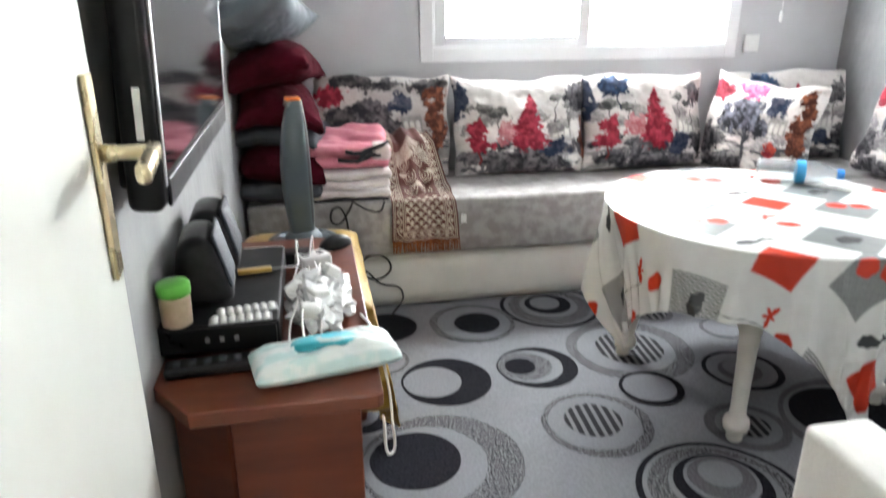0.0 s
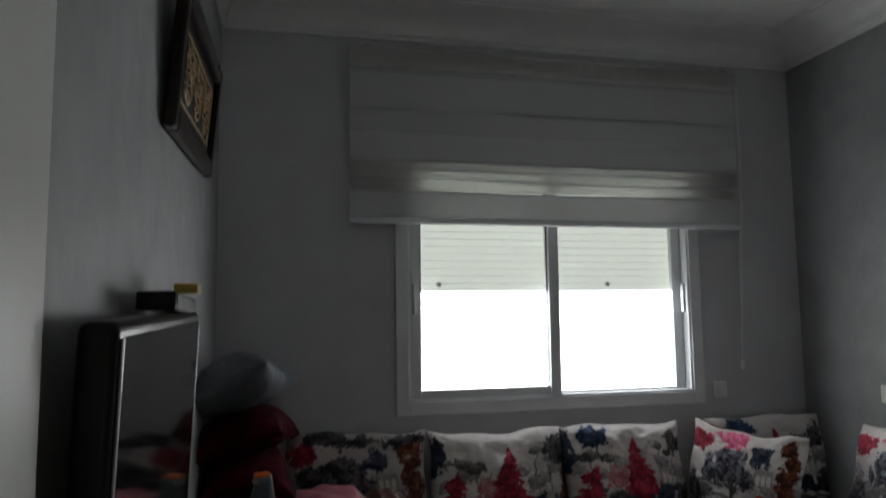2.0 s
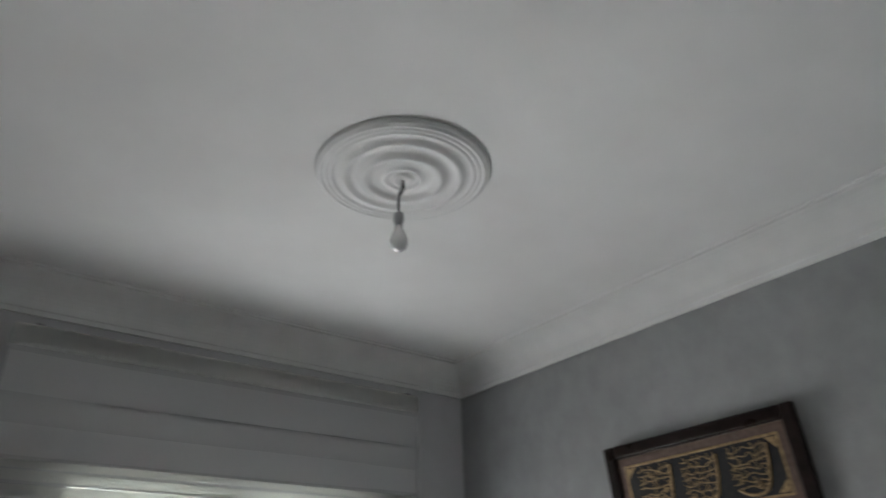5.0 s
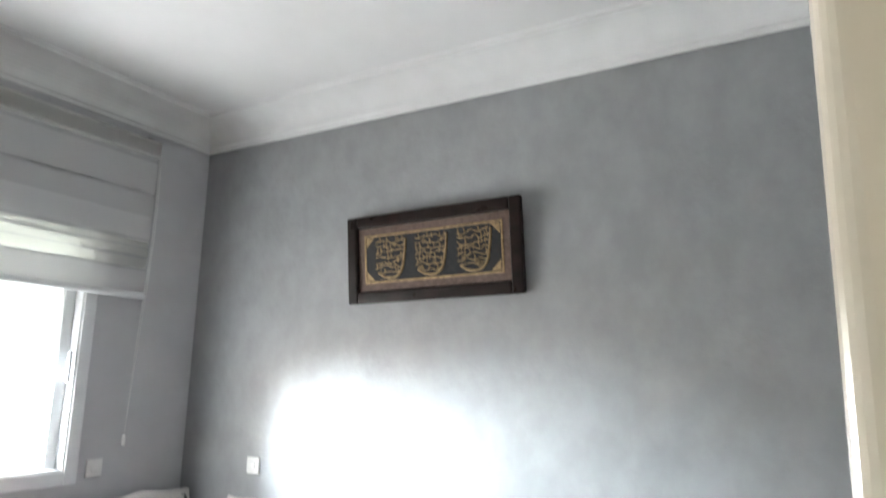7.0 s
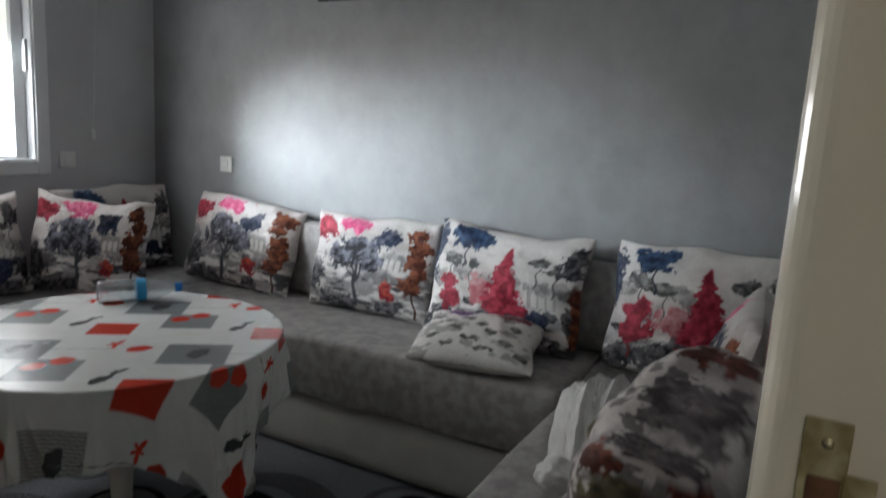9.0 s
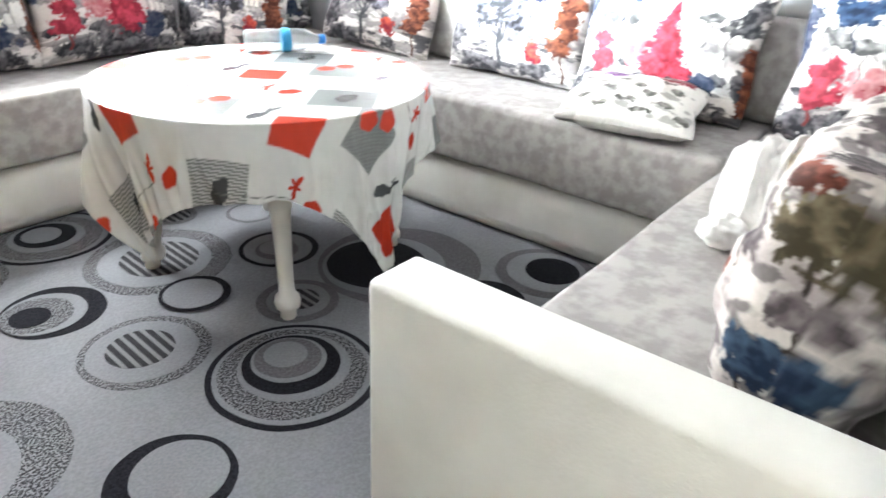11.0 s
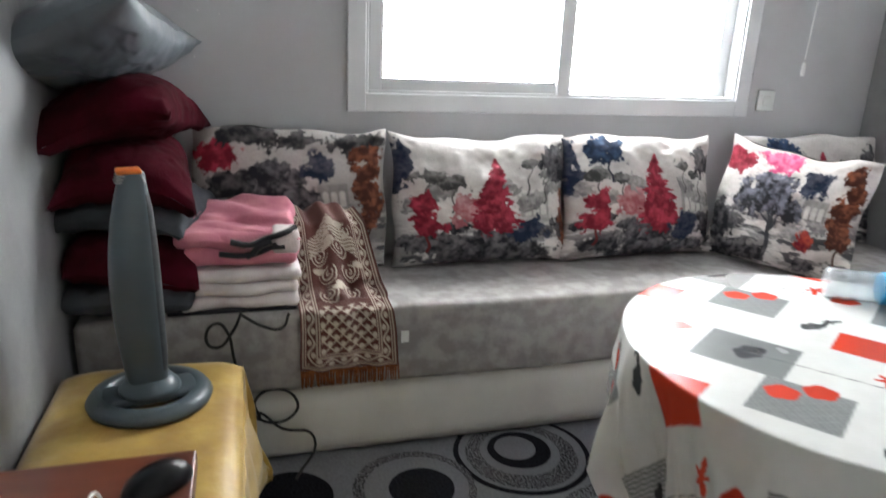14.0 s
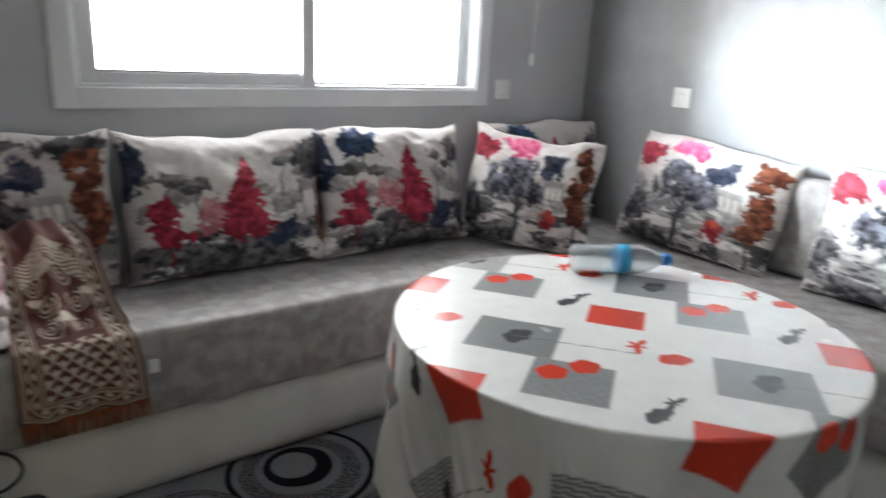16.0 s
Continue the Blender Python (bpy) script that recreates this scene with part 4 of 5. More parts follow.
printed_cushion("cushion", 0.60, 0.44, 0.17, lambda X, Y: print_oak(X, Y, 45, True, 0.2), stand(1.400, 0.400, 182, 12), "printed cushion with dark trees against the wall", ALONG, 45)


back = base("velvet_bolster", pose(0, 0, 0), "long grey velvet bolster against the wall behind the cushions", "bolster")
part("pad", box((E - 0.085, 0.30, SEAT + 0.006), (E - 0.004, 2.86, 0.855), 0.03, 4), M_VELVET, back)

# ---- round table with its printed cloth ----
TX, TY, TZ, TR = 0.925, 2.095, 0.640, 0.50
table = base("round_table", pose(TX, TY, 0), "round white plastic garden table with turned legs", "table")
part("tabletop", lathe([(0.02, 0.600), (0.47, 0.600), (TR - 0.008, 0.604), (TR - 0.004, 0.620), (TR - 0.012, 0.634), (0.02, 0.636)], 64), M_LEG, table)
LEG = [(0.020, 0.0), (0.024, 0.006), (0.024, 0.03), (0.036, 0.036), (0.039, 0.052), (0.036, 0.068), (0.026, 0.074), (0.023, 0.10), (0.026, 0.25), (0.030, 0.33), (0.034, 0.338), (0.034, 0.345), (0.030, 0.352),
       (0.033, 0.42), (0.037, 0.50), (0.040, 0.60)]
for k in range(4):
    a = radians(-125 + 90 * k)
    x, y = 0.41 * math.cos(a), 0.41 * math.sin(a)
    b = lathe(LEG, 20)
    for v in b.verts:
        s = v.co.z / 0.6
        v.co.x -= 0.10 * s * math.cos(a)
        v.co.y -= 0.10 * s * math.sin(a)
    part("leg", b, M_LEG, table, at=pose(x, y, 0.012))

RED_INK, PINK_INK, GREY_INK, DARK_INK, PAPER = (0.60, 0.045, 0.020), (0.64, 0.055, 0.028), (0.225, 0.24, 0.24), (0.06, 0.065, 0.07), (0.74, 0.75, 0.73)
LA, LB = np.array((0.266, -0.411)), np.array((0.267, 0.467))


def cloth_print(X, Y):
    """Repeating squares, paired dots and leaves, in table coordinates."""
    C = np.ones(X.shape + (3,)) * np.array(PAPER)
    for i in range(-4, 5):
        for j in range(-4, 5):
            o = i * LA + j * LB
            if np.hypot(*o) > 1.3:
                continue

            def local(cx, cy, a):
                u, v = X - cx - o[0], Y - cy - o[1]
                c, s = math.cos(a), math.sin(a)
                return u * c + v * s, -u * s + v * c

            def square(cx, cy, h, k, a, col):
                u, v = local(cx, cy, a)
                return over(C, step(h - np.abs(u), 0.004) * step(k - np.abs(v), 0.004), col)

            def oval(cx, cy, h, k, a, col, rag=0.06):
                u, v = local(cx, cy, a)
                d = np.hypot(u / h, v / k) + rag * np.sin(5 * np.arctan2(v, u))
                return over(C, step(1 - d, 0.10), col)

            ax = radians(-54)
            far = np.hypot(0.649 + o[0] - TX, 2.142 + o[1] - TY) > 0.50
            if far:
                u, v = local(0.649, 2.142, ax)
                C = over(C, step(0.092 - np.abs(u), 0.004) * step(0.086 - np.abs(v), 0.004) * (0.35 + 0.65 * step(np.sin(v * 620), 0.6)), (0.16, 0.17, 0.17))
            else:
                C = square(0.649, 2.142, 0.092, 0.086, ax, GREY_INK)
            u, v = local(0.597, 1.933, ax)
            dots = 0.5 + 0.5 * np.sign(np.sin(u * 420) * np.sin(v * 420))
            C = square(0.597, 1.933, 0.078, 0.080, ax, GREY_INK)
            C = over(C, step(0.078 - np.abs(u), 0.004) * step(0.080 - np.abs(v), 0.004) * dots * 0.25, (0.42, 0.43, 0.43))
            C = square(0.929, 2.104, 0.064, 0.060, ax, RED_INK)
            C = oval(0.655, 2.140, 0.042, 0.026, 0.3, DARK_INK, 0.1)
            C = over(C, step(0.0016 - np.abs((X - o[0] - 0.66) * 0.78 + (Y - o[1] - 2.13) * 0.62), 0.002) * step(0.13 - np.hypot(X - o[0] - 0.73, Y - o[1] - 2.05), 0.01), (0.14, 0.15, 0.15))
            C = oval(0.596, 1.978, 0.032, 0.029, 0, PINK_INK)
            C = oval(0.667, 1.960, 0.032, 0.029, 0, PINK_INK)
            C = oval(0.852, 1.888, 0.036, 0.026, -0.4, RED_INK)
            C = oval(0.838, 1.972, 0.030, 0.015, 0.5, RED_INK, 0.5)
            C = oval(0.902, 2.232, 0.034, 0.018, 0.1, DARK_INK, 0.1)
            C = oval(0.961, 2.245, 0.030, 0.010, 0.2, DARK_INK, 0.5)
    return C


n = 330
A = 0.71
s, t = np.meshgrid(np.linspace(-A, A, n), np.linspace(-A, A, n), indexing="ij")
ang = radians(-46)
X, Y = s * math.cos(ang) - t * math.sin(ang), s * math.sin(ang) + t * math.cos(ang)
r, th = np.hypot(X, Y) + 1e-9, np.arctan2(Y, X)
e = np.clip(r - TR, 0, 9)
hang = np.where(e > 0.02, e - 0.0086, e * e / 0.04 * 0.57)
deep = np.clip(hang / 0.25, 0, 2)
crease = 1 - np.abs(2 * cloudy(np.cos(th) * 5 + 7, np.sin(th) * 5 + hang * 3, 31, 3) - 1)
folds = 0.013 * np.sin(13 * th + 1.2) + 0.020 * np.sin(7 * th + 0.5) + 0.022 * (1 - np.abs(np.sin(8.5 * th + 0.7))) ** 2 + 0.022 * crease ** 3 - 0.018
corner = np.abs(np.cos(2 * (th - radians(-91)))) ** 6
R = np.where(r < TR, r, TR + np.minimum(e, 0.012) + deep * (0.016 + folds) - corner * deep * 0.030)
Zc = TZ + 0.004 - hang + 0.0012 * (cloudy(s * 9, t * 9, 4, 3) - 0.5) * (r < TR) + 0.004 * deep * np.sin(9 * th)
P = np.stack([R * np.cos(th), R * np.sin(th), Zc], -1)
cloth = new("tablecloth", sheets("tablecloth", [(P, cloth_print(X + TX, Y + TY))], M_VINYL))
cloth.matrix_basis = pose(TX, TY, 0)
thick = cloth.modifiers.new("thickness", "SOLIDIFY")
thick.thickness, thick.offset = 0.0012, -1
tagged(cloth, "white vinyl tablecloth printed with red and grey squares and dots", "tablecloth")

# water bottle lying on the cloth
bottle = base("water_bottle", pose(1.085, 2.400, TZ + 0.043, 0, 0, -30), "clear plastic water bottle lying on its side on the table", "bottle")
prof = [(0.010, 0.0), (0.034, 0.002), (0.040, 0.010), (0.040, 0.03), (0.037, 0.036), (0.040, 0.042), (0.040, 0.066), (0.037, 0.072), (0.040, 0.078), (0.040, 0.112), (0.038, 0.118), (0.040, 0.124), (0.040, 0.185), (0.037, 0.205), (0.026, 0.235), (0.015, 0.255), (0.013, 0.270)]
inner = [(max(r - 0.0030, 0.002), min(max(z, 0.004), 0.268)) for r, z in reversed(prof)]
part("body", lathe(prof + inner, 32), M_BOTTLE, bottle, at=pose(0, 0, 0, 0, 90, 0))
part("label", lathe([(0.0405, 0.130), (0.0412, 0.131), (0.0412, 0.158), (0.0405, 0.159)], 32), M_LABELBLUE, bottle, "blue paper label", pose(0, 0, 0, 0, 90, 0))
part("cap", lathe([(0.012, 0.262), (0.017, 0.263), (0.017, 0.283), (0.015, 0.286), (0.004, 0.2865)], 24), M_BLUE, bottle, "blue screw cap", pose(0, 0, 0, 0, 90, 0))

# ---- low cabinet under the television ----
DZT = 0.66
desk = base("tv_cabinet", pose(-0.605, 1.58, 0), "dark red-brown veneered low cabinet, cluttered on top", "cabinet")
bm = bmesh.new()
ring = [bm.verts.new((x, y, DZT)) for x, y in ((-0.183, 0.400), (-0.183, -0.330), (-0.115, -0.425), (0.180, -0.422), (0.190, -0.412), (0.187, 0.400))]
lower = bmesh.ops.extrude_face_region(bm, geom=[bm.faces.new(ring)])
bmesh.ops.translate(bm, vec=(0, 0, -0.028), verts=[v for v in lower["geom"] if isinstance(v, bmesh.types.BMVert)])
bmesh.ops.recalc_face_normals(bm, faces=bm.faces)
bmesh.ops.bevel(bm, geom=list(bm.edges), offset=0.003, segments=2, affect="EDGES", profile=0.5)
part("top", bm, M_WOOD, desk, smooth=False)
part("side_panel", box((-0.066, -0.347, 0.012), (0.155, -0.323, DZT - 0.028), 0.002), M_WOOD, desk, smooth=False)
part("corner_panel", box((-0.135, -0.010, 0.012), (0.0, 0.010, DZT - 0.028), 0.002), M_WOOD, desk, "canted corner panel", pose(-0.067, -0.333, 0, 0, 0, -40), smooth=False)
part("side_panel", box((-0.17, 0.343, 0.012), (0.155, 0.367, DZT - 0.028), 0.002), M_WOOD, desk, smooth=False)
part("back_panel", box((-0.182, -0.22, 0.10), (-0.170, 0.34, DZT - 0.028), 0.001), M_WOOD, desk, smooth=False)
for zz in (0.10, 0.38):
    part("shelf", box((-0.168, -0.215, zz), (0.140, 0.342, zz + 0.018), 0.001), M_WOOD, desk, smooth=False)
part("door", box((0.141, -0.320, 0.12), (0.157, 0.008, DZT - 0.034), 0.002), M_WOOD, desk, smooth=False)
part("door", box((0.141, 0.012, 0.12), (0.157, 0.340, DZT - 0.034), 0.002), M_WOOD, desk, smooth=False)

# television on the wall
tv = base("television", pose(-0.703, 1.528, 1.222, 2.4, 0, 89.2) @ pose(0, 0, 0, 0, -1.6, 0), "black flat television with a glossy screen on the wall", "television")
bm = box((-0.28, 0.036, -0.225), (0.28, 0.078, 0.16), 0.012, 3)
for v in bm.verts:
    v.co.y -= 0.022 * max(0.0, (v.co.z + 0.05) / 0.21) * (v.co.y > 0.05)
part("rear_housing", bm, M_BLACK, tv)
part("cabinet", box((-0.362, -0.004, -0.236), (0.362, 0.046, 0.236), 0.014, 4), M_GLOSSBLACK, tv)
part("screen", box((-0.333, -0.007, -0.182), (0.333, -0.003, 0.216), 0.001), M_SCREEN, tv, "dark reflecting screen", smooth=False)
part("speaker_bar", box((-0.33, -0.009, -0.234), (0.33, -0.003, -0.190), 0.003), M_BLACK, tv, smooth=False)
for x in (-0.349, 0.339):
    part("trim", box((x, -0.008, -0.20), (x + 0.010, -0.004, 0.215), 0.002), M_STEEL, tv, "bright edge trim", smooth=False)
part("badge", box((-0.3645, 0.012, -0.13), (-0.3615, 0.022, -0.06), 0.001), M_WHITEP, tv, "small white sticker", smooth=False)
part("bracket", box((-0.12, 0.077, -0.10), (0.12, 0.084, 0.10), 0.002), M_STEEL, tv, smooth=False)
ob = part("wooden_block", box((-0.02, -0.035, 0), (0.03, 0.035, 0.022), 0.003), M_YELLOW, None, at=pose(-0.711, 1.855, 1.506))
tagged(ob, "small tan block lying on a black box", "block")
stb = base("set_top_box", pose(-0.728, 1.745, 1.463, -1.6, 0, 0), "slim black set-top box lying on the television", "set-top box")
part("case", box((-0.035, -0.15, 0.0), (0.035, 0.15, 0.036), 0.005, 3), M_BLACK, stb)
part("front_panel", box((0.034, -0.14, 0.006), (0.037, 0.14, 0.030), 0.001), M_GLOSSBLACK, stb, smooth=False)

# things on the cabinet
recv = base("receiver", pose(-0.688, 1.540, DZT), "flat black receiver box with pill packs on it", "receiver")
part("case", box((-0.105, -0.20, 0.008), (0.105, 0.21, 0.062), 0.004), M_BLACK, recv, smooth=False)
part("front_panel", box((-0.10, -0.206, 0.012), (0.10, -0.199, 0.058), 0.002), M_GLOSSBLACK, recv, smooth=False)
for x in (-0.02, 0.005, 0.03):
    part("button", box((x - 0.004, -0.208, 0.032), (x + 0.004, -0.204, 0.042), 0.001), M_STEEL, recv, smooth=False)
for x, y in ((-0.09, -0.18), (0.09, -0.18), (-0.09, 0.18), (0.09, 0.18)):
    part("foot", lathe([(0.010, 0), (0.010, 0.009)], 12), M_BLACK, recv, at=pose(x, y, 0))


def speaker(x, y, yaw):
    sp = base("speaker", pose(x, y, DZT + 0.063, 0, 0, yaw), "small dark blue wedge loudspeaker", "speaker", "pair of small speakers")
    bm = box((-0.046, -0.072, 0), (0.075, 0.072, 0.135), 0.024, 4)
    for v in bm.verts:
        v.co.x += v.co.z * (0.20 if v.co.x < 0 else -0.25)
    part("case", bm, M_BLACK, sp)
    part("grille", box((0.069, -0.060, 0.014), (0.077, 0.060, 0.122), 0.004, 2, pose(0, 0, 0, 0, -14)), M_NAVY, sp, "dark blue mesh grille")
    return sp


speaker(-0.740, 1.485, 4)
speaker(-0.742, 1.660, 2)
jar = base("jar", pose(-0.757, 1.352, DZT + 0.063), "small jar with a bright green lid", "jar")
part("glass", lathe([(0.02, 0), (0.026, 0.004), (0.027, 0.05), (0.024, 0.06)], 24), shade("tan_jar_content", (0.45, 0.33, 0.22), (0.60, 0.47, 0.34), 30, 0.3), jar)
part("lid", lathe([(0.026, 0.058), (0.029, 0.060), (0.029, 0.078), (0.026, 0.082), (0.004, 0.083)], 24), shade("green_lid", (0.10, 0.42, 0.04), (0.16, 0.55, 0.08), 20, 0.4), jar, "bright green lid")
for x, y, yaw in ((-0.642, 1.394, 8), (-0.650, 1.356, 4)):
    pk = base("pill_pack", pose(x, y, DZT + 0.0625, 0, 0, yaw), "silver blister pack of pills", "pill pack", "blister packs")
    part("foil", box((-0.055, -0.016, 0), (0.055, 0.016, 0.002), 0.0005), M_STEEL, pk, smooth=False)
    for k in range(7):
        for q in (-0.007, 0.007):
            part("pill", lathe([(0.006, 0.002), (0.0058, 0.005), (0.003, 0.007)], 10), M_WHITEP, pk, at=pose(-0.045 + 0.015 * k, q, 0))
rem = base("remote_control", pose(-0.690, 1.290, DZT, 0, 0, 3), "long black remote control", "remote control")
part("case", box((-0.085, -0.022, 0), (0.10, 0.022, 0.020), 0.007, 3), M_BLACK, rem)
for k in range(6):
    part("button", box((-0.07 + 0.025 * k, -0.012, 0.0195), (-0.058 + 0.025 * k, 0.010, 0.022), 0.001), M_DARKGREY, rem)

wipes = base("wipes_pack", pose(-0.505, 1.265, DZT, 0, 0, 12), "soft white wet wipes pack with a turquoise flap", "wipes pack")
s, t = np.meshgrid(np.linspace(-1, 1, 44), np.linspace(-1, 1, 26), indexing="ij")
puff = (np.clip(1 - np.abs(s) ** 5, 0, 1) * np.clip(1 - np.abs(t) ** 4, 0, 1)) ** 0.5
crimp = 0.004 * np.sin(t * 22) * np.clip(np.abs(s) - 0.8, 0, 1) * 5
n1 = cloudy(s * 4 + 3, t * 4, 8, 3) - 0.5
up = np.stack([0.125 * s, 0.055 * t * (1 - 0.1 * np.abs(s) ** 6), 0.020 + 0.030 * puff * (1 + 0.5 * n1) + crimp], -1)
dn = np.stack([0.125 * s, 0.055 * t * (1 - 0.1 * np.abs(s) ** 6), 0.020 - 0.0195 * puff + crimp], -1)
tint = over(np.ones(s.shape + (3,)) * np.array((0.74, 0.80, 0.79)), step(cloudy(s * 3, t * 3, 12, 3) - 0.58, 0.1) * 0.6, (0.40, 0.66, 0.66))
part("pouch", sheets("pouch", [(up, tint), (dn[::-1], tint[::-1])], M_VINYL), M_VINYL, wipes)
flap = bmesh.new()
pts = [flap.verts.new((0.058 * math.cos(a), 0.026 * math.sin(a) + 0.004 * math.sin(3 * a), 0.0535 - 0.10 * (0.058 * math.cos(a)) ** 2 * 8)) for a in (2 * math.pi * i / 36 for i in range(36))]
flap.faces.new(pts)
ex = bmesh.ops.extrude_face_region(flap, geom=list(flap.faces))
bmesh.ops.translate(flap, vec=(0, 0, -0.005), verts=[v for v in ex["geom"] if isinstance(v, bmesh.types.BMVert)])
part("flap", flap, shade("turquoise_film", (0.02, 0.36, 0.44), (0.04, 0.46, 0.54), 10, 0.3), wipes, "turquoise resealable flap")

router = base("router", pose(-0.640, 1.815, DZT), "small white box with a glowing orange light", "router")
part("case", box((-0.05, -0.035, 0), (0.05, 0.035, 0.030), 0.006, 3), M_WHITEP, router)
part("indicator", box((-0.012, -0.039, 0.012), (0.012, -0.034, 0.024), 0.003), shade("orange_light", (0.9, 0.16, 0.02), (1.0, 0.22, 0.03), 10, 0.4, emission=0.35), router, "lit orange indicator")
blk = base("power_adapter", pose(-0.555, 1.79, DZT), "black plug-in power adapter", "adapter")
part("case", box((-0.035, -0.025, 0), (0.035, 0.025, 0.035), 0.006, 3), M_BLACK, blk)
blk = base("extension_socket", pose(-0.520, 1.760, DZT, 0, 0, 25), "white multi-way socket block", "socket block")
part("case", box((-0.038, -0.028, 0), (0.038, 0.028, 0.034), 0.007, 3), M_WHITEP, blk)
for x in (-0.02, 0.02):
    part("outlet", lathe([(0.011, 0), (0.011, 0.003), (0.008, 0.003), (0.008, 0.001)], 16), M_STEEL, blk, at=pose(x, 0, 0.033))
mouse = base("computer_mouse", pose(-0.462, 1.90, DZT, 0, 0, 40), "glossy black computer mouse", "mouse")
bm = bmesh.new()
bmesh.ops.create_uvsphere(bm, u_segments=24, v_segments=14, radius=1)
for v in bm.verts:
    v.co = Vector((v.co.x * 0.050, v.co.y * 0.030, max(v.co.z, -0.05) * 0.030))
part("shell", bm, M_GLOSSBLACK, mouse, at=pose(0, 0, 0.002))
lt = base("marker_pen", pose(-0.455, 1.62, DZT, 0, 0, 82), "black and white marker lying on the cabinet", "marker")
part("barrel", box((-0.035, -0.010, 0), (0.02, 0.010, 0.016), 0.006, 3), M_BLACK, lt)
part("cap", box((0.02, -0.0095, 0.0005), (0.05, 0.0095, 0.0155), 0.006, 3), M_WHITEP, lt)
pen = base("flat_tool", pose(-0.640, 1.585, DZT + 0.0665, 0, 0, 8), "orange-yellow flat tool on the receiver", "tool")
part("shaft", box((-0.035, -0.009, -0.004), (0.035, 0.009, 0.006), 0.003), M_YELLOW, pen)
part("blade", box((0.035, -0.003, -0.001), (0.10, 0.003, 0.002), 0.001), M_STEEL, pen)

rng = random.Random(4)
bag = base("plastic_bag", pose(-0.510, 1.500, DZT), "crumpled clear plastic bag with white chargers", "plastic bag")
bm = bmesh.new()
bmesh.ops.create_icosphere(bm, subdivisions=4, radius=1)
for v in bm.verts:
    k = 1 + 0.45 * noise.noise(v.co * 2.6) + 0.22 * noise.noise(v.co * 6.5)
    v.co = Vector((v.co.x * 0.062 * k, v.co.y * 0.13 * k, max(0.0005, (v.co.z * 0.035 * k + 0.025))))
part("film", bm, shade("crumpled_film", (0.55, 0.56, 0.56), (0.78, 0.79, 0.79), 26, 0.2, 0.6, 60), bag, "crumpled whitish film", smooth=False)
for k in range(4):
    part("charger", box((-0.02, -0.016, 0.0), (0.02, 0.016, 0.026), 0.005, 2), M_WHITEP, bag, "white charger", pose(-0.02 + 0.014 * k, -0.10 + 0.06 * k, 0.036 + 0.008 * (k % 2), 10 * k, 8, 35 * k))
for k in range(4):
    cable = [(-0.560 + 0.018 * k + rng.uniform(-0.01, 0.01), 1.30 + 0.07 * i + rng.uniform(-0.012, 0.012), DZT + 0.004 + (0.006 + 0.055 * rng.random()) * (0 < i < 8)) for i in range(9)]
    tagged(tube("charging_cable", cable, 0.0022, M_WHITEP), "thin white charging cable on the cabinet", "cable", "white cables")
drop = [(-0.43, 1.46, DZT + 0.004), (-0.412, 1.40, DZT - 0.002), (-0.392, 1.36, 0.58), (-0.386, 1.33, 0.50), (-0.392, 1.30, 0.44), (-0.405, 1.31, 0.52)]
tagged(tube("hanging_cable", drop, 0.003, M_WHITEP), "white cable hanging over the cabinet edge", "cable")

# ---- box under a yellow cloth, with the tower fan ----
BX0, BX1, BY0, BY1, BZ = -0.775, -0.370, 2.03, 2.72, 0.435
stool = base("storage_box", pose((BX0 + BX1) / 2, (BY0 + BY1) / 2, 0), "low box hidden under a cloth", "box")
part("case", box((-0.185, -0.325, 0.012), (0.185, 0.325, BZ - 0.012), 0.02, 3), M_WOOD, stool)
n = 70
s, t = np.meshgrid(np.linspace(-1, 1, n), np.linspace(-1, 1, n), indexing="ij")
hx, hy, over_edge = (BX1 - BX0) / 2, (BY1 - BY0) / 2, 0.36
u, v = s * (hx + over_edge), t * (hy + over_edge)
ex, ey = np.clip(np.abs(u) - hx, 0, 9), np.clip(np.abs(v) - hy, 0, 9)
edge = np.hypot(ex, ey)
fall = np.clip(edge, 0, BZ - 0.03)
wave = np.sin(np.arctan2(v, u) * 14) * 0.016 + np.sin(u * 23 + v * 17) * 0.008
x = np.sign(u) * (np.minimum(np.abs(u), hx) + np.where(ex > 0, 0.008 + fall * 0.10 + wave * fall / 0.3, 0))
y = np.sign(v) * (np.minimum(np.abs(v), hy) + np.where(ey > 0, 0.008 + fall * 0.06 + wave * fall / 0.3, 0))
x = np.clip(x, -hx, 9)
zz = BZ - fall + 0.010 * (cloudy(s * 6, t * 6, 3, 3) - 0.5) * (edge < 0.02) - 0.02 * np.clip((np.abs(u) / hx) ** 8, 0, 1) * (edge < 0.02)
yc = new("yellow_cloth", sheets("yellow_cloth", [(np.stack([x, y, zz], -1), None)], M_YELLOW))
yc.matrix_basis = pose((BX0 + BX1) / 2, (BY0 + BY1) / 2, 0.012)
sol = yc.modifiers.new("thickness", "SOLIDIFY")
sol.thickness, sol.offset = 0.002, -1
tagged(yc, "yellow satin cloth draped over a low box", "cloth")

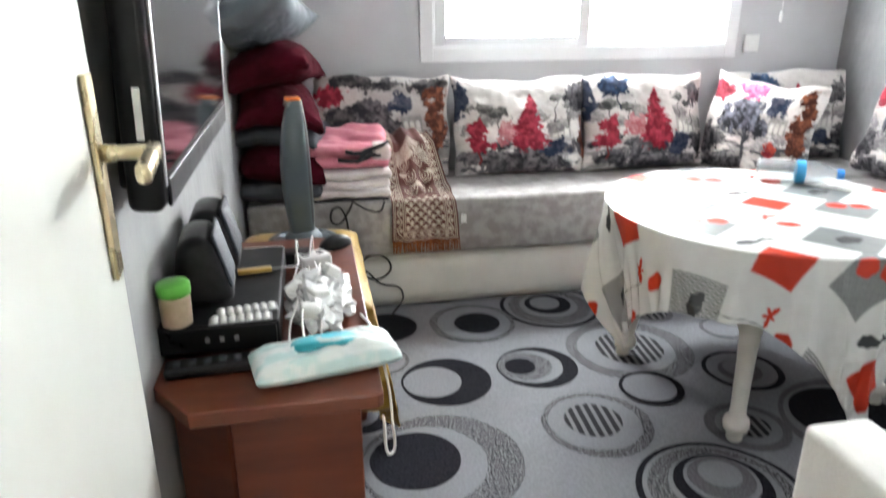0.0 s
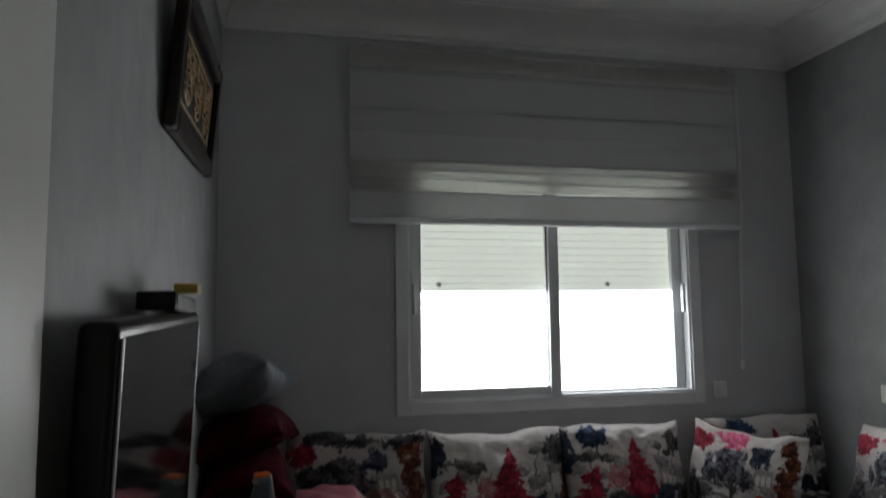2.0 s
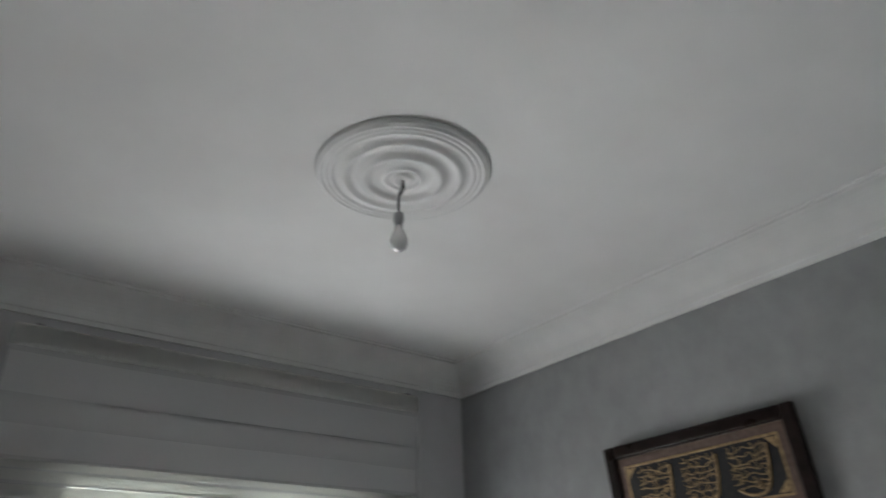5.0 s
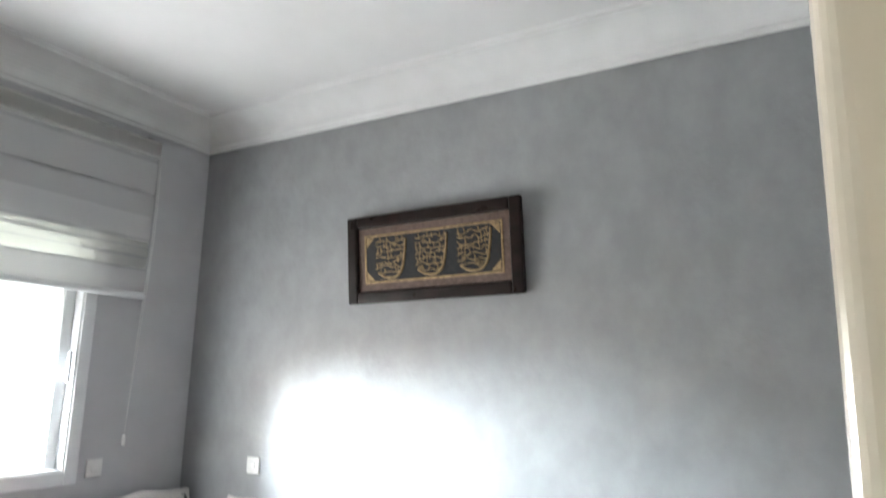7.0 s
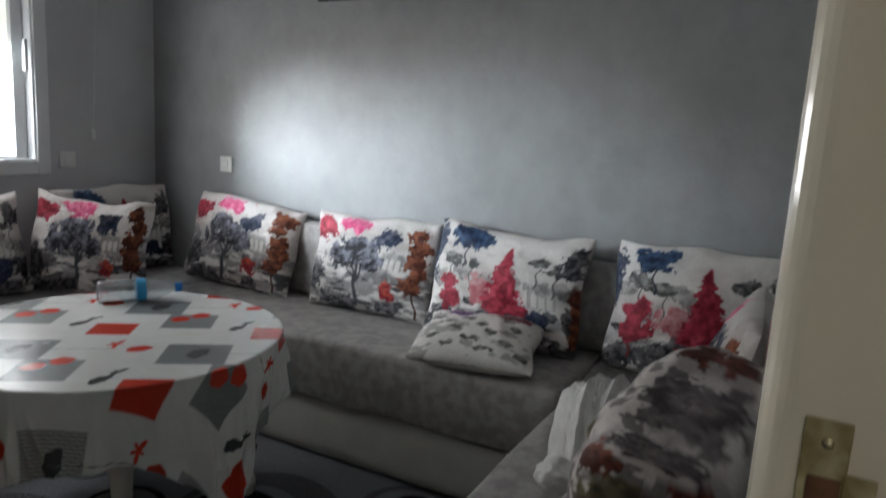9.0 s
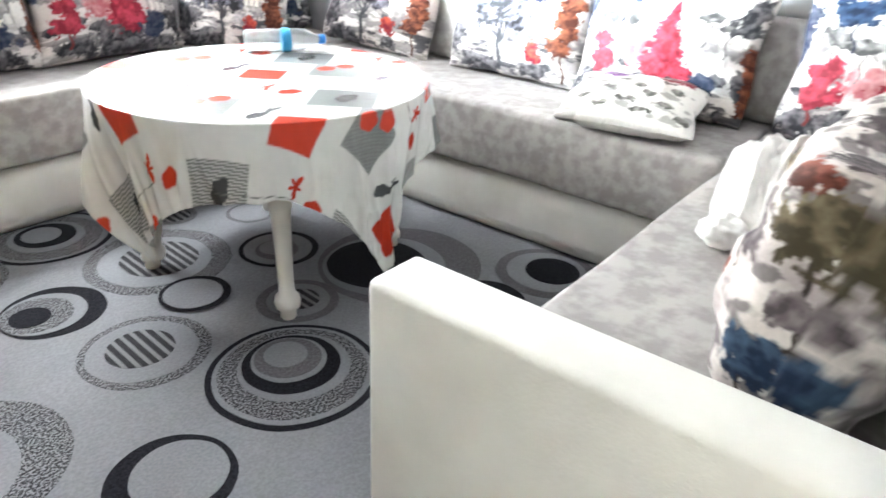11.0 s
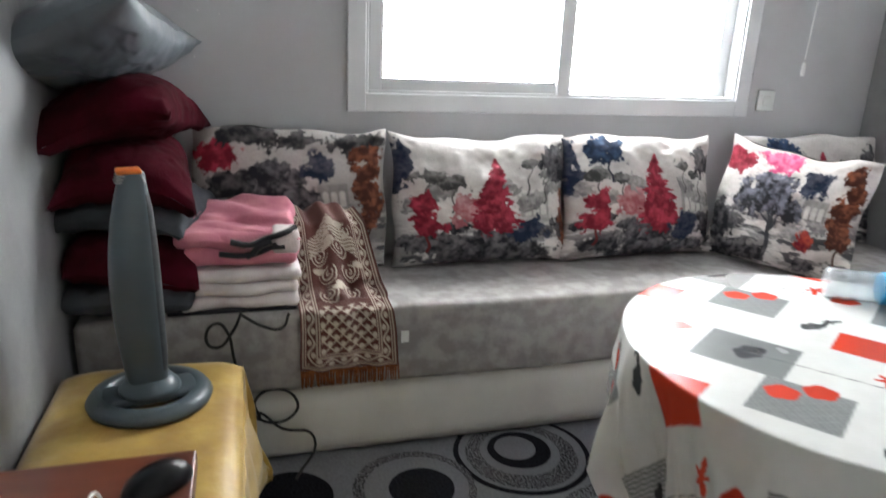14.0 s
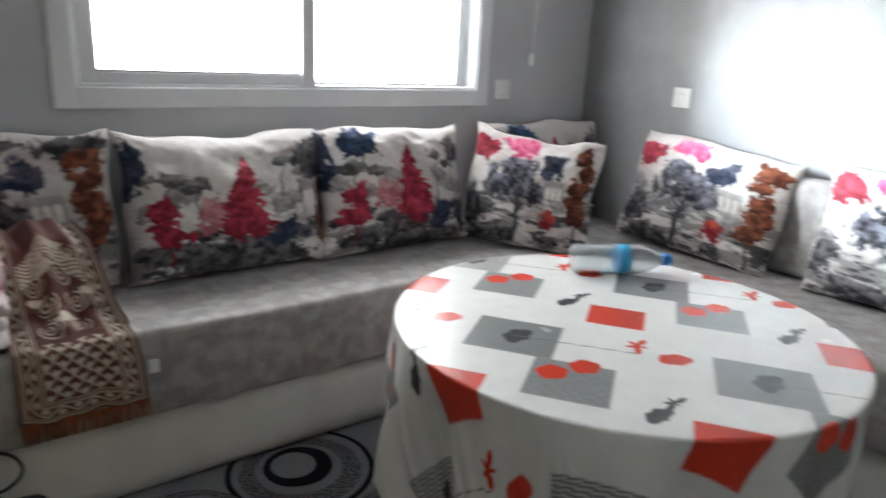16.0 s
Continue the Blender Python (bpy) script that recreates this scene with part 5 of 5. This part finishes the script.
fan = base("tower_fan", pose(-0.555, 2.545, BZ + 0.016, 0, 0, 14), "slim grey-blue tower fan with an orange button on top", "fan")
foot = part("foot", lathe([(0.086, 0.0), (0.128, 0.0), (0.131, 0.008), (0.122, 0.021), (0.098, 0.028), (0.088, 0.022), (0.086, 0.0)], 48, caps=False), M_FAN, fan, "round grey ring foot with openings")
part("bridge", box((-0.112, -0.044, 0.003), (0.100, 0.044, 0.027), 0.010, 3), M_FAN, foot)
part("collar", lathe([(0.066, 0.024), (0.062, 0.036), (0.048, 0.052), (0.040, 0.056)], 32), M_FAN, foot, "sloping collar under the tower")
bm = bmesh.new()
rings = []
for k in range(25):
    q = k / 24
    z = 0.02 + 0.485 * q
    wx = 0.040 + 0.010 * math.sin(math.pi * min(1, q * 1.05)) - 0.016 * q ** 6
    wy = 0.036 + 0.010 * math.sin(math.pi * q) - 0.014 * q ** 5
    off = -0.012 * math.sin(math.pi * q)
    rings.append([bm.verts.new((off + wx * math.copysign(abs(math.cos(a)) ** 0.75, math.cos(a)), wy * math.copysign(abs(math.sin(a)) ** 0.75, math.sin(a)), z)) for a in (2 * math.pi * i / 28 for i in range(28))])
for a, b2 in zip(rings, rings[1:]):
    for i in range(28):
        bm.faces.new((a[i], a[(i + 1) % 28], b2[(i + 1) % 28], b2[i]))
bm.faces.new(rings[-1])
tower = part("tower", bm, M_FAN, fan)
q, a = np.meshgrid(np.linspace(0.10, 0.93, 240), np.linspace(-1, 1, 25), indexing="ij")
wx = 0.040 + 0.010 * np.sin(math.pi * np.minimum(1, q * 1.05)) - 0.016 * q ** 6
wy = 0.036 + 0.010 * np.sin(math.pi * q) - 0.014 * q ** 5
rim = np.maximum(np.abs(a), np.abs(q - 0.515) / 0.415)
proud = 0.003 * (1 - rim ** 10) - 0.0012 + 0.0005 * np.sin(q * 330) * (1 - rim ** 6)
front = np.stack([-0.012 * np.sin(math.pi * q) + wx * np.cos(a * 0.95) ** 0.75 + proud, wy * np.sign(a) * np.abs(np.sin(a * 0.95)) ** 0.75, 0.02 + 0.485 * q], -1)
part("grille", sheets("grille", [(front, None)], M_FANGRILLE), M_FANGRILLE, tower, "dark slotted grille")
for k in range(3):
    part("ridge", box((-0.030 - 0.002 * k, -0.021, 0.4985 - 0.006 * k), (0.019 + 0.002 * k, 0.021, 0.5025 - 0.006 * k), 0.0015, 2), M_STEEL, tower, "silver ridge under the button")
part("button", box((-0.030, -0.020, 0.503), (0.018, 0.020, 0.514), 0.005, 3), M_ORANGE, tower, "orange top button")

# ---- pillows stacked in the corner, blankets, prayer rug ----
def lay(x, y, z, yaw, tip=0.0, side=0.0):
    """A pillow lying flat, its middle at the given place."""
    return pose(x, y, z, 0, 0, yaw) @ pose(0, 0, 0, -90 + tip, side, 0) @ pose(0, 0, 0) @ Matrix.Translation((0, 0, -0.165))


plain_pillow(0.50, 0.34, 0.13, M_DARKGREY, lay(-0.615, 3.085, SEAT + 0.060, 84), "slate grey pillow at the foot of a stack", 2, droop=0.0)
plain_pillow(0.48, 0.32, 0.15, M_RED, lay(-0.640, 3.070, SEAT + 0.170, 94, 4, -3), "burgundy pillow in a stack", 3)
plain_pillow(0.50, 0.35, 0.12, M_DARKGREY, lay(-0.610, 3.095, SEAT + 0.275, 80, -3, 4), "slate grey pillow in a stack", 4)
plain_pillow(0.50, 0.32, 0.17, M_RED, lay(-0.640, 3.065, SEAT + 0.390, 97, 7, -4), "burgundy pillow in a stack", 5)
plain_pillow(0.50, 0.33, 0.18, M_RED, lay(-0.635, 3.060, SEAT + 0.530, 82, -10, 6), "burgundy pillow near the top of a stack", 6, droop=0.04)
plain_pillow(0.56, 0.35, 0.20, M_SATIN, lay(-0.655, 2.985, SEAT + 0.705, 78, -22, 10), "grey satin pillow on top of a stack", 7, full=0.5, wrinkle=0.006, droop=0.012)


def folded(name, x0, x1, y0, y1, z0, z1, layers, mats, label, category, seed):
    b = base(name, pose((x0 + x1) / 2, (y0 + y1) / 2, z0), label, category)
    h = (z1 - z0) / layers
    for k in range(layers):
        w, d = (x1 - x0) / 2 * (1 - 0.03 * (k % 2)), (y1 - y0) / 2
        bm = box((-w, -d, k * h), (w, d, (k + 1) * h - 0.001), h * 0.48, 4)
        bmesh.ops.subdivide_edges(bm, edges=[e for e in bm.edges if e.calc_length() > 0.1], cuts=9, use_grid_fill=True)
        for q in bm.verts:
            q.co += Vector((0.016 * noise.noise(q.co * 9 + Vector((seed, k, 0))), 0.022 * noise.noise(q.co * 8 + Vector((0, seed, k))), 0.006 * noise.noise(q.co * 11)))
        part("fold", bm, mats[k % len(mats)], b)
    return b


folded("folded_blanket", -0.515, -0.195, 2.885, 3.20, SEAT + 0.012, SEAT + 0.125, 3, (M_FLEECE, M_FLEECE, M_FLEECE), "folded white fleece blanket with dark figures", "blanket", 3)
bl = folded("folded_blanket", -0.520, -0.200, 2.895, 3.20, SEAT + 0.132, SEAT + 0.225, 2, (M_PINK, M_PINK), "folded pink fleece blanket with black motifs", "blanket", 8)
n = 46
u, v = np.meshgrid(np.linspace(-1, 1, n), np.linspace(-1, 1, n), indexing="ij")
rise = 0.093 + 0.026 * np.clip(0.25 + 0.75 * v + 0.35 * u, 0, 1) + 0.008 * (cloudy(u * 3 + 5, v * 3 + 5, 55, 3) - 0.5) + 0.006 * np.sin(7 * v + 3 * u + 2 * np.sin(3 * u))
lip = np.clip((v + 0.35 * u + 0.25) * 9, 0, 1)
P = np.stack([0.158 * u + 0.006 * np.sin(5 * v), 0.152 * v + 0.008 * np.sin(4 * u + 1), rise + 0.012 * lip - 0.02 * np.clip(np.maximum(np.abs(u), np.abs(v)) - 0.9, 0, 1) * 10], -1)
part("top_fold", sheets("top_fold", [(P, None)], M_PINK), M_PINK, bl, "turned-back pink fold")
part("corner", box((0.085, -0.163, 0.030), (0.162, -0.060, 0.098), 0.020, 4), M_FLEECE, bl, "white printed corner")
tube("motif", [(-0.02, -0.168, 0.075), (0.03, -0.170, 0.066), (0.07, -0.168, 0.080), (0.12, -0.162, 0.094), (0.15, -0.130, 0.101)], 0.009, M_BLACKF, bl, "black printed stroke")
tube("motif", [(0.035, -0.168, 0.040), (0.055, -0.171, 0.062), (0.085, -0.170, 0.074)], 0.009, M_BLACKF, bl, "black printed stroke")
for k, pts in enumerate((((-0.05, -0.158, 0.04), (0.02, -0.160, 0.035), (0.07, -0.159, 0.052), (0.12, -0.158, 0.055)), ((0.02, -0.159, 0.030), (0.06, -0.162, 0.045), (0.10, -0.158, 0.062)))):
    tube("motif", pts, 0.008, M_BLACKF, bl, "black printed stroke")
ob = part("garment", box((-0.17, -0.14, 0), (0.17, 0.15, 0.011), 0.005, 2), M_BLACKF, None, at=pose(-0.38, 3.03, SEAT + 0.001))
tagged(ob, "flat black cloth under the folded blankets", "cloth")

# prayer rug hanging over the bench edge
nu, nv = 110, 190
path = [Vector(p) for p in ((-0.150, 3.215, 0.705), (-0.125, 3.150, 0.735), (-0.105, 3.080, 0.700), (-0.092, 3.020, 0.600), (-0.085, 2.965, 0.535), (-0.080, 2.900, 0.512), (-0.075, 2.860, 0.495), (-0.072, 2.845, 0.440), (-0.070, 2.842, 0.350), (-0.068, 2.850, 0.325))]
dist = np.cumsum([0] + [(b - a).length for a, b in zip(path, path[1:])])
sv = np.linspace(0, dist[-1], nv)
line = np.stack([np.interp(sv, dist, [p[i] for p in path]) for i in range(3)], -1)
for k in range(6):
    line[1:-1] = (line[:-2] + 2 * line[1:-1] + line[2:]) / 4
su = np.linspace(-1, 1, nu)
U, V = np.meshgrid(su, sv, indexing="ij")
wide = 0.105 + 0.035 * V / dist[-1]
P = line[None, :, :].repeat(nu, 0)
P[..., 0] += U * wide
ripple = 0.012 * np.sin(U * 5 + V * 6) + 0.008 * np.sin(U * 11 + 2)
P[..., 2] += ripple * (V < 0.42) + 0.006
P[..., 1] -= ripple * (V >= 0.34) * 0.7 + 0.006
X, Y = U * 0.14, dist[-1] - V
BEIGE, UMBER = np.array((0.62, 0.54, 0.44)), np.array((0.115, 0.030, 0.020))
C = np.ones(U.shape + (3,)) * UMBER
d = np.minimum(0.14 - np.abs(X), Y)
for lo, hi in ((0.006, 0.010), (0.014, 0.017), (0.044, 0.048), (0.052, 0.055)):
    C = over(C, step(d - lo, 0.002) * step(hi - d, 0.002), BEIGE)
run = np.where(0.14 - np.abs(X) < Y, Y, X)
scroll = np.abs(d - 0.031 - 0.008 * np.sin(run * 90))
C = over(C, step(0.0028 - scroll, 0.002) * step(0.012 - np.abs(d - 0.031), 0.002), BEIGE)
C = over(C, step(0.0062 - np.hypot((np.mod(run + 0.0175, 0.07) - 0.035) * 0.7, d - 0.026), 0.002), BEIGE)
C = over(C, step(0.0062 - np.hypot((np.mod(run + 0.0525, 0.07) - 0.035) * 0.7, d - 0.036), 0.002), BEIGE)
inside = step(d - 0.058, 0.002)
lat = np.minimum(np.abs(np.mod(X + Y, 0.038) - 0.019), np.abs(np.mod(X - Y, 0.038) - 0.019))
C = over(C, inside * step(0.0026 - lat, 0.002) * step(0.20 - Y, 0.004), BEIGE)
C = over(C, inside * step(0.0075 - np.hypot(np.mod(X + 0.019 * (np.floor(Y / 0.019) % 2), 0.038) - 0.019, np.mod(Y, 0.019) - 0.0095) * 1.0, 0.003) * step(0.20 - Y, 0.004), BEIGE)
for cx, cy, rad, hand in ((-0.042, 0.245, 0.034, 1), (0.036, 0.262, 0.030, -1), (-0.028, 0.318, 0.030, -1), (0.046, 0.335, 0.032, 1), (-0.050, 0.385, 0.030, 1), (0.020, 0.400, 0.030, -1), (-0.02, 0.455, 0.028, 1), (0.055, 0.455, 0.024, -1)):
    far, turn = np.hypot(X - cx, Y - cy), np.arctan2(Y - cy, (X - cx) * hand)
    coil = np.abs(np.mod(far / 0.0125 - turn / (2 * math.pi), 1.0) - 0.5)
    C = over(C, step(0.17 - coil, 0.08) * step(rad - far, 0.002) * step(np.sin(turn + 9) + 0.92, 0.1), BEIGE)
    C = over(C, step(0.011 - np.hypot((X - cx - rad * hand) * 0.6, Y - cy - 0.02), 0.002), BEIGE)
C = over(C, step(0.03 - np.abs(Y - 0.47 + np.abs(X) * 0.8), 0.004) * inside * (np.abs(np.sin(Y * 300)) > 0.5), BEIGE)
rugs = base("prayer_rug", pose(0, 0, 0), "brown and beige woven prayer rug draped over the bench", "prayer rug")
part("weave", sheets("weave", [(P, C), (P[::-1] + np.array((0, 0.003, -0.003)), C[::-1])], M_WOVEN), M_WOVEN, rugs)
bm = bmesh.new()
for k in range(70):
    x = -0.068 - 0.138 + 0.276 * k / 69
    a = rng.uniform(-0.006, 0.006)
    q = [bm.verts.new(p) for p in ((x - 0.0022, 2.838, 0.335), (x + 0.0022, 2.838, 0.335), (x + 0.0020 + a, 2.846 + rng.uniform(-0.004, 0.004), 0.283 + rng.uniform(-0.006, 0.006)), (x - 0.0020 + a, 2.842, 0.283))]
    bm.faces.new(q)
    bm.faces.new([bm.verts.new(v.co + Vector((0.001, 0.003, 0))) for v in reversed(q)])
part("fringe", bm, M_FRINGE, rugs, "rust-brown fringe", smooth=False)
part("tag", box((0.075, 2.828, 0.405), (0.098, 2.831, 0.440), 0.0005, 1, None), M_WHITEP, rugs, "small white label", smooth=False)

# black cord looping down the bench front
loop = [(-0.362, 2.86, 0.513), (-0.362, 2.84, 0.517), (-0.385, 2.846, 0.466), (-0.429, 2.852, 0.421), (-0.452, 2.84, 0.461), (-0.425, 2.846, 0.494), (-0.399, 2.852, 0.467), (-0.384, 2.84, 0.395), (-0.371, 2.868, 0.311), (-0.343, 2.874, 0.224),
        (-0.326, 2.862, 0.187), (-0.334, 2.868, 0.242), (-0.278, 2.874, 0.271), (-0.218, 2.862, 0.234), (-0.236, 2.868, 0.18), (-0.304, 2.874, 0.169), (-0.332, 2.862, 0.208), (-0.26, 2.868, 0.145), (-0.169, 2.874, 0.1), (-0.229, 2.8, 0.017)]
tagged(tube("electric_wire", loop, 0.0042, M_CORD), "black power cord looped down the front of the bench", "cord")
loop = [(-0.36, 2.86, 0.508), (-0.30, 2.845, 0.475), (-0.255, 2.842, 0.47), (-0.235, 2.85, 0.508)]
tagged(tube("electric_wire", loop, 0.0042, M_CORD), "loop of black cord over the bench edge", "cord")

# white plush cloth beside the plump cushion
throw = base("white_throw", pose(1.315, 0.650, SEAT + 0.006), "crumpled white plush cloth lying on the bench", "throw")
u, v = np.meshgrid(np.linspace(0, 1, 150), np.linspace(-1, 1, 110), indexing="ij")
bend = -0.26 + 0.50 * u
arch = 0.045 + 0.115 * np.sin(math.pi * np.clip(u * 0.95 + 0.03, 0, 1)) ** 0.7
rope = 0.020 * (1 - np.abs(np.sin(v * 6.0 + 2.6 * u + 0.8 * np.sin(5 * u)))) ** 1.4
fluff = cloudy(u * 26 + 3, v * 19 + 4, 91, 3) - 0.5
lump = cloudy(u * 5 + 9, v * 4 + 6, 92, 3) - 0.5
round_v = np.clip(1 - np.abs(v) ** 2.6, 0, 1) ** 0.55
wide = (0.080 + 0.035 * np.sin(math.pi * u)) * (1 + 0.35 * lump)
P = np.stack([bend + 0.03 * lump * v, 0.055 * np.sin(2.4 * u) - 0.03 + wide * v, np.maximum((arch + rope * 1.3 + 0.05 * lump) * round_v + 0.010 * fluff * (round_v > 0.2), 0.0)], -1)
P[:, :, 2] *= np.clip(np.minimum(u, 1 - u) * 14, 0, 1) ** 0.5
part("plush", sheets("plush", [(P, None)], M_LINEN), M_LINEN, throw)
bm = bmesh.new()
bmesh.ops.create_icosphere(bm, subdivisions=4, radius=1)
for q in bm.verts:
    k = 1 + 0.28 * noise.noise(q.co * 2.1 + Vector((4, 0, 2))) + 0.10 * noise.noise(q.co * 7) + 0.06 * math.sin(11 * q.co.x + 5 * q.co.z)
    q.co = Vector((q.co.x * 0.062 * k, q.co.y * 0.052 * k, max(0.0, q.co.z * 0.034 * k + 0.028)))
part("knot", bm, M_LINEN, throw, "thick twisted end", pose(-0.275, 0.035, 0))

# ---- framed calligraphy ----


def picture(at, w, h, label, rows, blocks, mat):
    pic = base("picture_frame", at, label, "picture", "framed calligraphy")
    f = 0.056
    for lo, hi in (((-w / 2, -0.03, 0), (-w / 2 + f, 0, h)), ((w / 2 - f, -0.03, 0), (w / 2, 0, h)), ((-w / 2 + f, -0.03, 0), (w / 2 - f, 0, f)), ((-w / 2 + f, -0.03, h - f), (w / 2 - f, 0, h))):
        part("moulding", box(lo, hi, 0.009, 3), M_FRAME, pic, smooth=False)
    part("backing", box((-w / 2 + f, -0.010, f), (w / 2 - f, -0.002, h - f)), mat, pic, "taupe mat", smooth=False)
    g = f + 0.036
    bm = box((-w / 2 + g, -0.014, g), (w / 2 - g, -0.010, g + 0.010), 0.002)
    slab(bm, (-w / 2 + g, -0.014, h - g - 0.010), (w / 2 - g, -0.010, h - g), 0.002)
    slab(bm, (-w / 2 + g, -0.014, g + 0.010), (-w / 2 + g + 0.010, -0.010, h - g - 0.010), 0.002)
    slab(bm, (w / 2 - g - 0.010, -0.014, g + 0.010), (w / 2 - g, -0.010, h - g - 0.010), 0.002)
    part("slip", bm, M_GOLD, pic, "dull gold slip", smooth=False)
    part("panel", box((-w / 2 + g + 0.010, -0.012, g + 0.010), (w / 2 - g - 0.010, -0.0095, h - g - 0.010)), M_INK, pic, "black panel", smooth=False)
    rr = random.Random(int(w * 100))
    x0, x1, z0, z1 = -w / 2 + g + 0.035, w / 2 - g - 0.035, g + 0.03, h - g - 0.03
    for sx in (-1, 1):
        for szz in (0, 1):
            cx, cz = (x0 - 0.022 if sx < 0 else x1 + 0.022), (z0 - 0.017 if szz == 0 else z1 + 0.017)
            b = bmesh.new()
            vv = [b.verts.new((cx, -0.0135, cz)), b.verts.new((cx - sx * 0.045, -0.0135, cz)), b.verts.new((cx, -0.0135, cz + (0.045 if szz == 0 else -0.045)))]
            b.faces.new(vv)
            part("corner_ornament", b, M_GOLD, pic, smooth=False)
    step_x = (x1 - x0) / blocks
    for k in range(blocks):
        cx = x0 + step_x * (k + 0.5)
        for q in range(rows):
            z = z0 + (z1 - z0) * (q + 0.7) / rows
            wv = step_x * (0.36 if q else 0.30)
            pts = [(cx - wv + 2 * wv * i / 7, -0.0135, z + rr.uniform(-0.008, 0.010)) for i in range(8)]
            tube("stroke", pts, 0.0024, M_GOLD, pic)
            for i in range(5):
                xx = cx + rr.uniform(-wv, wv)
                tube("stroke", [(xx, -0.0135, z - 0.004), (xx + 0.003, -0.0135, z + 0.010), (xx - 0.002, -0.0135, z + 0.018)], 0.0019, M_GOLD, pic)
        tube("stroke", [(cx + step_x * 0.40, -0.0135, z1), (cx + step_x * 0.36, -0.0135, (z0 + z1) / 2), (cx + step_x * 0.22, -0.0135, z0 + 0.004), (cx - step_x * 0.10, -0.0135, z0 - 0.006), (cx - step_x * 0.30, -0.0135, z0 + 0.016)], 0.0058, M_GOLD, pic)
    return pic


picture(pose(E - 0.004, 1.850, 1.853, 5, 0, -90) @ pose(0, 0, 0, 0, -0.8, 0), 0.905, 0.410, "dark framed panel of gold calligraphy, leaning from the wall", 7, 3, M_MAT)
picture(pose(W + 0.008, 2.335, 1.925, 5, 0, 90) @ pose(0, 0, 0, 0, -2.6, 0), 0.815, 0.378, "dark framed panel of gold calligraphy with gilt edge, leaning out", 6, 3, M_FRAME)

# chips of lighter paint on the window wall
bm = bmesh.new()
speck = random.Random(11)
for k in range(16):
    x, z = speck.uniform(-0.55, -0.05), speck.uniform(1.15, 1.75)
    got = bmesh.ops.create_icosphere(bm, subdivisions=1, radius=1.0)
    bmesh.ops.scale(bm, vec=(speck.uniform(0.002, 0.004), 0.0012, speck.uniform(0.002, 0.004)), verts=got["verts"])
    bmesh.ops.translate(bm, vec=(x, N - 0.0006, z), verts=got["verts"])
tagged(part("paint_speck", bm, M_WHITEP, None), "tiny chips of white paint on the grey wall", "paint specks", kind="stuff")
